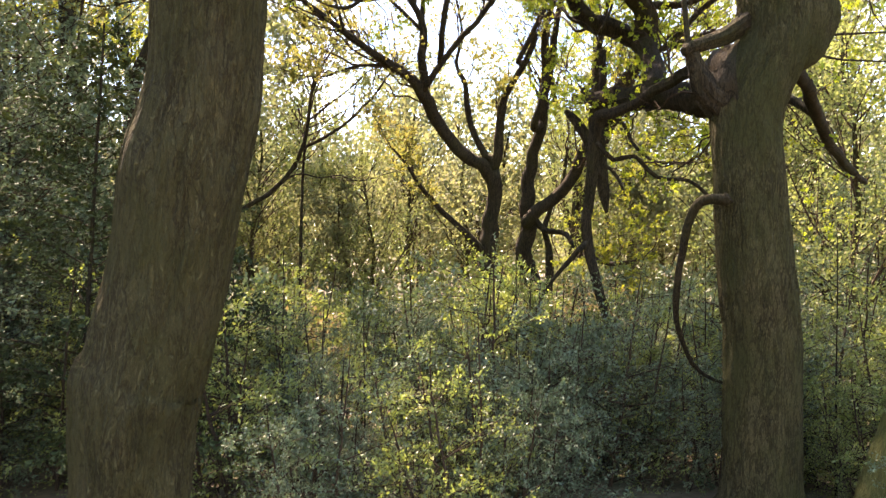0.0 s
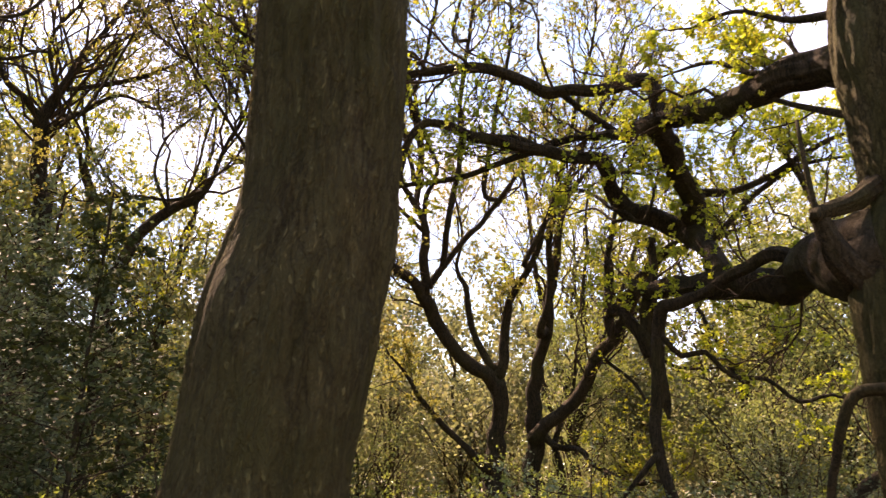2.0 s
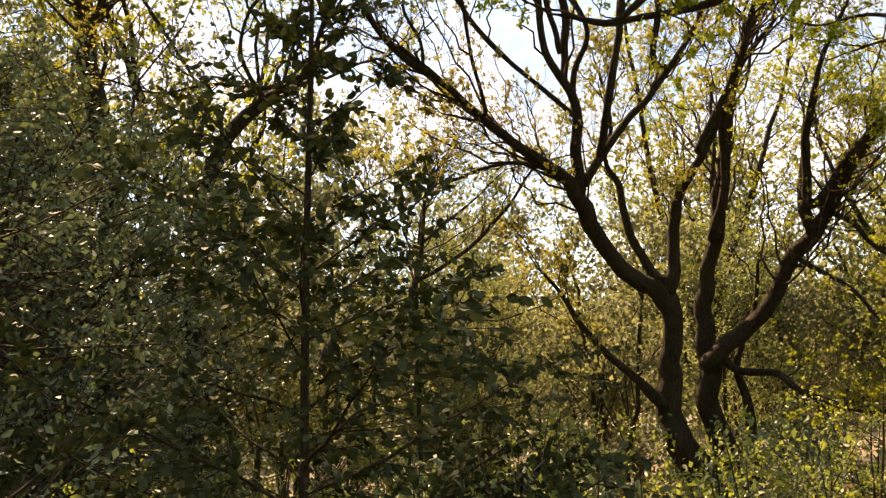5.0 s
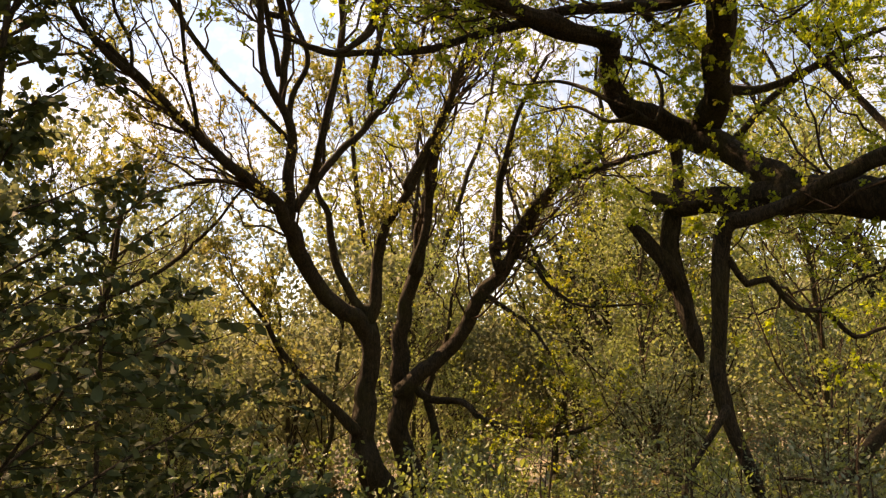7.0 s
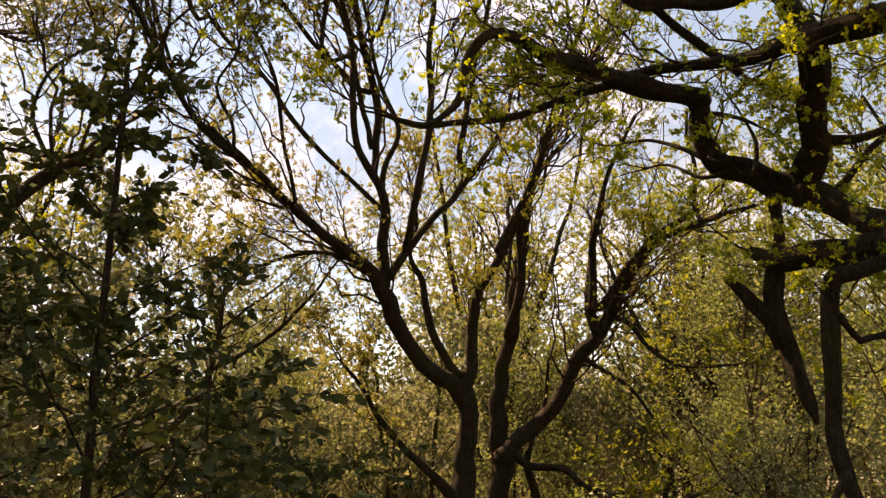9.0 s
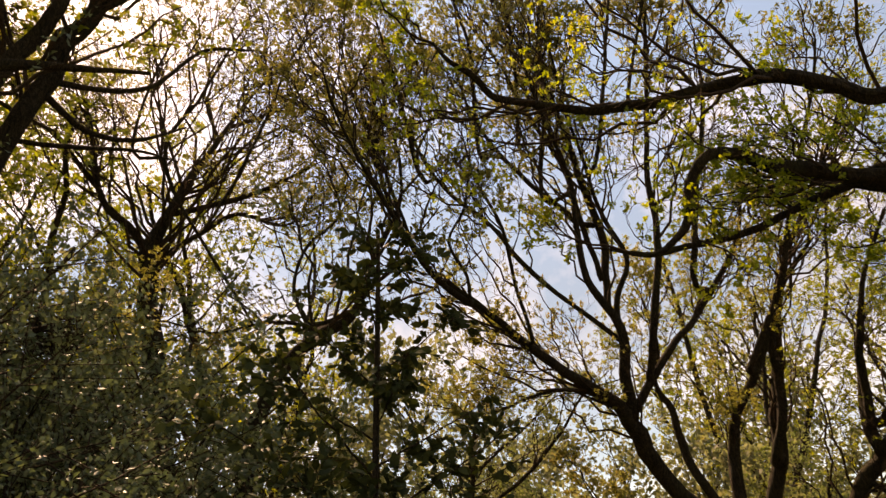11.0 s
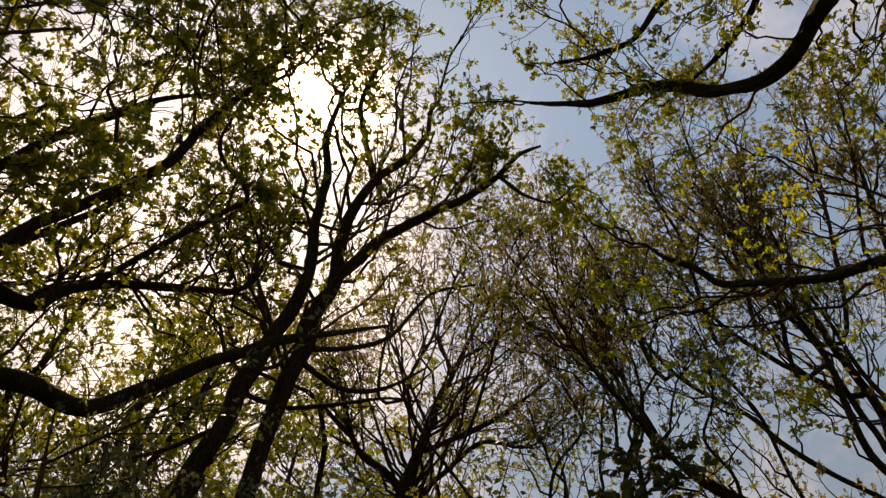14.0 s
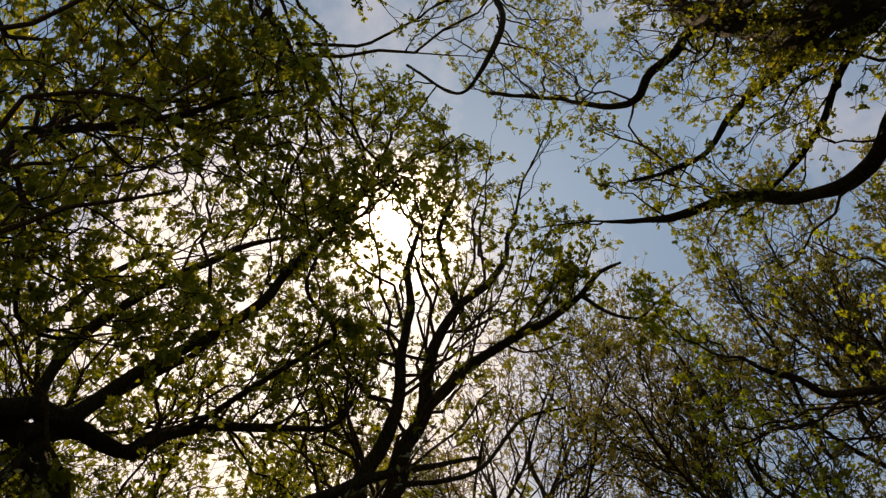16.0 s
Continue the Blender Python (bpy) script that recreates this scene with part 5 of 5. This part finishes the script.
def place(proto, spots, group):
    """Copies of a bush or tree at (x, y, turn, scale)."""
    x, y, turn, s = spots[0]
    for o, (x, y, turn, s) in zip([proto] + [None] * (len(spots) - 1), spots):
        m = pose(x, y, -0.05, 0, 0, turn)
        if o is None:
            o = copy_thing(proto, m)
        else:
            o.matrix_basis = m
        o.scale = (s, s, s)
        tagged(o, group=group)


rng = np.random.default_rng(77)
near_tall = holly("tall dark holly with small glossy leaves", 3, 5.4, 1.6, 44, 0.05, HOLLY_LEAF, "holly_tree", 7, 27, stems=5, sturdy=0.85)
place(near_tall, [(-6.1, 9.2, 0, 0.84), (-8.1, 9.3, 240, 1.08), (-8.5, 11.0, 130, 1.15), (-6.7, 11.2, 200, 0.95)], "tall hollies")
tall = holly("tall holly in the shade of the oaks", 19, 5.4, 1.6, 36, 0.07, HOLLY_LEAF, "holly_tree", 6, 18, stems=5, fine=False, sturdy=0.85)
place(tall, [(-8.0, 13.2, 60, 1.25), (-9.6, 10.6, 300, 1.15), (-7.2, 14.4, 10, 1.05), (-9.8, 14.0, 170, 1.3), (-10.6, 12.4, 20, 1.2), (-8.7, 15.3, 340, 1.45), (-8.4, 17.0, 100, 1.15), (9.4, 16.5, 200, 0.8), (11.5, 14.0, 40, 0.85), (7.2, 19.0, 90, 0.7)], "tall hollies")
mid = holly("holly bush with dark green glinting leaves", 8, 2.4, 1.0, 15, 0.042, HOLLY_LEAF, per=22)
shrub = holly("leafy green shrub in the undergrowth", 9, 2.4, 1.0, 15, 0.042, SHRUB_LEAF, "shrub", per=20)
dry = holly("shrub with dry brown leaves still on", 10, 2.6, 1.1, 14, 0.048, BROWN_LEAF, "beech_shrub", per=18)
mid_far = holly("distant holly bush in shade", 12, 2.4, 1.7, 11, 0.14, HOLLY_LEAF, per=5, fine=False)
shrub_far = holly("distant green shrub below the oaks", 13, 2.5, 1.8, 11, 0.14, SHRUB_LEAF, "shrub", per=5, fine=False)
dry_far = holly("distant shrub with brown and yellow leaves", 14, 2.7, 1.8, 11, 0.135, BROWN_LEAF, "beech_shrub", per=5, fine=False)
spots = [[] for _ in range(6)]
y = 6.4
while y < 27:
    half = min(2.5 + y * 0.56, 16)
    gap = 1.05 if y < 11 else 1.3 if y < 13 else 2.2
    for k in range(int(2 * half / gap)):
        x = -half + gap * (k + rng.uniform(0.0, 1.0)) + 0.6
        yy = y + rng.uniform(-0.5, 0.5)
        if math.hypot(x + 3.4, yy - 5.0) < 3.0 or (yy < 8.2 and abs(x * 7.7 - 2.9 * yy) / 8.2 < 1.05) or math.hypot(x + 3.5, yy - 9) < 0.5:
            continue
        size = rng.uniform(0.5, 0.8) if y < 8 else rng.uniform(0.72, 1.05) if y < 13 else rng.uniform(0.62, 0.9)
        which = int(rng.choice(3, p=(0.70, 0.26, 0.04) if y < 11 else (0.32, 0.54, 0.14)))
        spots[which + (3 if y > 13 else 0)].append((x, yy, rng.uniform(0, 360), size))
    y += 1.25 if y < 13 else 2.2 if y < 22 else 3.4
spots[0] += [(1.35, 8.9, 40, 0.8), (0.8, 7.9, 200, 0.62), (1.55, 10.2, 120, 0.9)]
spots[4] += [(0.1, 16.6, 0, 0.8), (-0.4, 20.0, 90, 0.85), (0.6, 23.5, 200, 0.9)]
spots[1] += [(4.4, 8.4, 10, 0.62), (4.1, 9.4, 70, 0.85), (5.1, 9.0, 160, 0.8), (4.9, 10.3, 250, 0.95), (2.1, 9.3, 300, 0.8)]
for bush, where in zip((mid, shrub, dry, mid_far, shrub_far, dry_far), spots):
    place(bush, where, "undergrowth")


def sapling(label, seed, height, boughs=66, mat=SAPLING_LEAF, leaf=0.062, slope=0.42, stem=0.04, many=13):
    """A straight young holly: one stem, long level boughs that shorten upwards, flat sprays of leaves hanging from them."""
    rng = np.random.default_rng(seed)
    tree = tagged(new("holly_sapling"), label, "sapling")
    S, SR = shoots(rng, np.array([[0, 0, -0.1]]), np.array([[0.0, 0, 1]]), np.array([height]), np.array([stem]), 20, 0.012, 0.05)
    mesh_part("trunk", *tubes(S, SR, 9), LIMB_BARK, tree)
    for k in range(boughs):
        s = 0.1 + 0.89 * ((k + rng.uniform(0, 0.8)) / boughs) ** 1.3
        x = s * 19
        at = S[0, int(x)] * (1 - x % 1) + S[0, min(19, int(x) + 1)] * (x % 1)
        a = k * 2.4 + rng.uniform(-0.4, 0.4)
        if k % 3 == 1 and s < 0.5:
            a = rng.normal(0.1, 0.4)
        reach = min(2.0, 0.14 + slope * height * (1 - s)) * rng.uniform(0.75, 1.12)
        way = np.array([[math.cos(a), math.sin(a), 0.2 + 0.5 * s]])
        B, BR = shoots(rng, at[None], way, np.array([reach]), np.array([0.0035 + 0.0045 * reach]), 9, 0.09, -0.03 + 0.04 * s)
        n = int(6 + 13 * reach)
        T, TR = sprout(rng, B, BR, n, 0.12, 0.9, 0.42, 4, 0.15, 0.0, 0.55, least=0.16)
        T[:, :, 2] = T[:, :1, 2] + (T[:, :, 2] - T[:, :1, 2]) * 0.4
        bough = mesh_part("bough", *tubes(B, BR, 5), LIMB_BARK, tree)
        mesh_part("twigwork", *tubes(T, np.maximum(TR * 0.7, 0.0018), 3), LIMB_BARK, bough, kind="stuff")
        p, w = along(T, 0.05, many if s < 0.5 else max(3, int(many * (0.9 - 0.5 * s))), rng)
        w = unit(w + rng.normal(0, 0.55, p.shape) + np.array([0, 0, -0.35]))
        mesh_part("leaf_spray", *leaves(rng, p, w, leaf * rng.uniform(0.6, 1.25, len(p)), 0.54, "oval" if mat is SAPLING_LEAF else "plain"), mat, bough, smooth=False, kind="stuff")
    return tree


young = sapling("straight young holly with level branches, darkened as a silhouette", 4, 5.1, 64, leaf=0.062, slope=0.5, stem=0.034, many=21)
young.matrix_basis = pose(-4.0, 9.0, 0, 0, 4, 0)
small = sapling("thin upright young holly among the undergrowth", 6, 2.7, 14, SHRUB_LEAF, 0.05, 0.3, 0.014, 6)
place(small, [(0.82, 9.0, 0, 0.92), (4.25, 8.9, 90, 1.0), (4.1, 7.4, 200, 0.85), (-1.82, 9.3, 150, 0.95), (3.1, 9.7, 40, 0.95), (-0.78, 8.2, 300, 0.8)], "young hollies")


# ---- far woods ----
def far_oak(label, seed, height, leaf=0.165, many=6, mat=FAR_LEAF):
    rng = np.random.default_rng(seed)
    tree = tagged(new("far_oak"), label, "tree")
    stems = 1 + seed % 3
    at = np.concatenate([rng.normal(0, 0.25, (stems, 2)), np.full((stems, 1), -0.2)], 1)
    S, SR = shoots(rng, at, np.concatenate([rng.normal(0, 0.18, (stems, 2)), np.ones((stems, 1))], 1), np.full(stems, height * 0.8), np.full(stems, 0.095), 12, 0.14, 0.06)
    # the paler trunk bark stands in for haze over the distance
    mesh_part("trunk", *tubes(S, SR, 8), OAK_BARK, tree)
    B, BR = sprout(rng, S, SR, max(10, 34 // stems), 0.2, 0.8, 0.42, 6, 0.16, 0.08, 4.0)
    T, TR = sprout(rng, B, BR, 8, 0.2, 0.75, 0.45, 4, 0.25, 0.08, 1.6)
    U, UR = sprout(rng, T, TR, 3, 0.3, 0.7, 0.5, 4, 0.2, 0.06, 0.9)
    mesh_part("branching", *join(tubes(B[:, ::2], BR[:, ::2], 3), tubes(T[::2, ::3], np.maximum(TR, 0.007)[::2, ::3], 3)), TWIG_BARK, tree, kind="stuff")
    a, w = along(U, 0.1, many, rng)
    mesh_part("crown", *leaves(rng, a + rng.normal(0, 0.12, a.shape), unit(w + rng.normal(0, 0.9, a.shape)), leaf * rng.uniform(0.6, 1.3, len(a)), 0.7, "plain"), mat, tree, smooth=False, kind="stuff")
    return tree


fars = [far_oak("distant oak in pale spring leaf, haze in its colour", s, h) for s, h in ((4, 10.5), (8, 9.0), (6, 12.0))]
spots = {0: [], 1: [], 2: []}
for y, n, half in ((24, 8, 18), (29, 9, 22), (36, 10, 27), (45, 9, 34)):
    for k in range(n):
        x = -half + 2 * half * (k + rng.uniform(0.1, 0.9)) / n
        spots[int(rng.integers(3))].append((x, y + rng.uniform(-2.5, 2.5), rng.uniform(0, 360), rng.uniform(0.7, 1.05)))
for k in range(16):
    spots[int(rng.integers(3))].append((-13 + 1.5 * k + rng.uniform(-0.6, 0.6), rng.uniform(22, 31), rng.uniform(0, 360), rng.uniform(0.5, 0.75)))
edge_oak = far_oak("young oak in bright spring leaf beyond the clearing", 12, 9.5, 0.085, 13, EDGE_LEAF)
place(edge_oak, [(12.5, 17.0, 0, 1.0), (14.5, 21.0, 70, 0.95), (8.0, 15.5, 140, 0.85), (17.0, 16.5, 220, 1.0), (6.6, 19.0, 300, 0.85), (9.8, 20.0, 30, 0.95), (-1.4, 22.5, 100, 0.7), (3.6, 24.0, 190, 0.75), (-5.6, 22.0, 260, 0.75)], "oaks beyond the clearing")
for k in range(10):
    a = radians(80 + 200 * k / 9)
    d = rng.uniform(20, 28)
    spots[int(rng.integers(3))].append((-2 + d * -math.sin(a), 4 + d * math.cos(a), rng.uniform(0, 360), rng.uniform(0.9, 1.2)))
for t, s in zip(fars, spots.values()):
    place(t, s, "far woods")


def woods_belt():
    """Far woods all round: an uneven belt of pale, haze-coloured spring crowns over low growth."""
    rng = np.random.default_rng(99)
    crowns = 190
    a = np.where(rng.random(crowns) < 0.72, rng.uniform(-1.1, 0.9, crowns), rng.uniform(-math.pi, math.pi, crowns))
    d = rng.uniform(50, 78, crowns)
    top = rng.uniform(8, 14.0, crowns)
    who = rng.integers(0, crowns, 110000)
    x = unit(rng.normal(0, 1, (len(who), 3))) * rng.uniform(0.5, 1.0, (len(who), 1)) ** 0.5
    mid = np.stack([-np.sin(a) * d, np.cos(a) * d + 5, top * 0.55], 1)[who]
    p = mid + x * np.stack([np.full(len(who), 4.6), np.full(len(who), 4.6), top[who] * 0.5], 1)
    low = 45000
    a, d = rng.uniform(-1.2, 1.1, low), rng.uniform(46, 64, low)
    p = np.vstack([p, np.stack([-np.sin(a) * d, np.cos(a) * d + 5, rng.uniform(0, 8.0, low)], 1)])
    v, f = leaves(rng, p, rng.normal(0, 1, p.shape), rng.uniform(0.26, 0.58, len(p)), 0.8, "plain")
    tagged(mesh_part("far_woods", v, f, FAR_LEAF, smooth=False), "distant belt of oak woods in pale spring leaf, haze in its colour", "woods", kind="stuff")


woods_belt()


# ---- taller oaks round the clearing ----
def canopy_oak(label, seed, height):
    """A tall oak: a clear trunk that breaks into rising limbs under a wide, open crown."""
    rng = np.random.default_rng(seed)
    tree = tagged(new("tall_oak"), label, "tree")
    fork = height * 0.36
    T0, TR0 = shoots(rng, np.array([[0, 0, -0.2]]), np.array([[0.05, 0, 1]]), np.array([fork]), np.array([0.24]), 9, 0.05, 0.03)
    mesh_part("trunk", *tubes(T0, TR0 ** 0.5 * 0.45, 12), MOSS_LIMB, tree)
    k = 6
    a = np.arange(k) * 2 * np.pi / k + rng.uniform(0, 0.8, k)
    way = np.stack([np.cos(a) * 0.6, np.sin(a) * 0.6, np.ones(k)], 1)
    at = T0[0, rng.integers(5, 9, k)]
    M, MR = shoots(rng, at, way, height * rng.uniform(0.55, 0.8, k), np.full(k, 0.12), 14, 0.16, 0.05)
    for i in range(k):
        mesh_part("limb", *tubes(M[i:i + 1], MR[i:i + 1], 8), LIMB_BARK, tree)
    B, BR = sprout(rng, M, MR, 15, 0.15, 0.75, 0.36, 8, 0.25, 0.05, 3.2)
    T, TR = sprout(rng, B, BR, 6, 0.2, 0.75, 0.5, 5, 0.28, 0.05, 1.5)
    U, UR = sprout(rng, T, TR, 3, 0.25, 0.7, 0.55, 4, 0.28, 0.04, 0.8)
    mesh_part("branching", *join(tubes(B, BR, 4), tubes(T[:, ::2], np.maximum(TR, 0.005)[:, ::2], 3), tubes(U[:, ::3], np.maximum(UR, 0.003)[:, ::3], 3)), TWIG_BARK, tree, kind="stuff", label="crooked side branches and twigs, darkened as backlit")
    at, way = along(U, 0.3, 2, rng)
    at, way = np.concatenate([at, U[:, -1]]), np.concatenate([way, unit(U[:, -1] - U[:, -2])])
    mesh_part("crown", *clusters(rng, at, way, 6, 0.09, 0.62, "plain"), OAK_LEAF, tree, smooth=False, kind="stuff", label="young yellow-green oak leaves")
    return tree


talls = [canopy_oak("tall oak with an open crown of young leaves", 5, 14.0), canopy_oak("tall spreading oak with thin rising limbs", 16, 15.0)]
place(talls[0], [(-15.0, 14.5, 0, 1.0), (-10.6, 12.6, 200, 0.72), (-11.5, 20.5, 80, 0.95), (9.5, 23.5, 20, 0.85), (-15.5, 7.5, 310, 1.0), (-13.2, 8.6, 120, 0.85), (-11.2, 6.4, 200, 0.85)], "tall oaks round the clearing")
place(talls[1], [(-12.4, 11.0, 40, 0.8), (-11.4, 9.7, 250, 0.72), (-16.0, 20.0, 150, 1.0), (-8.0, 23.5, 260, 0.9), (4.5, 26.5, 70, 0.85), (13.5, 17.5, 110, 0.9)], "tall oaks round the clearing")
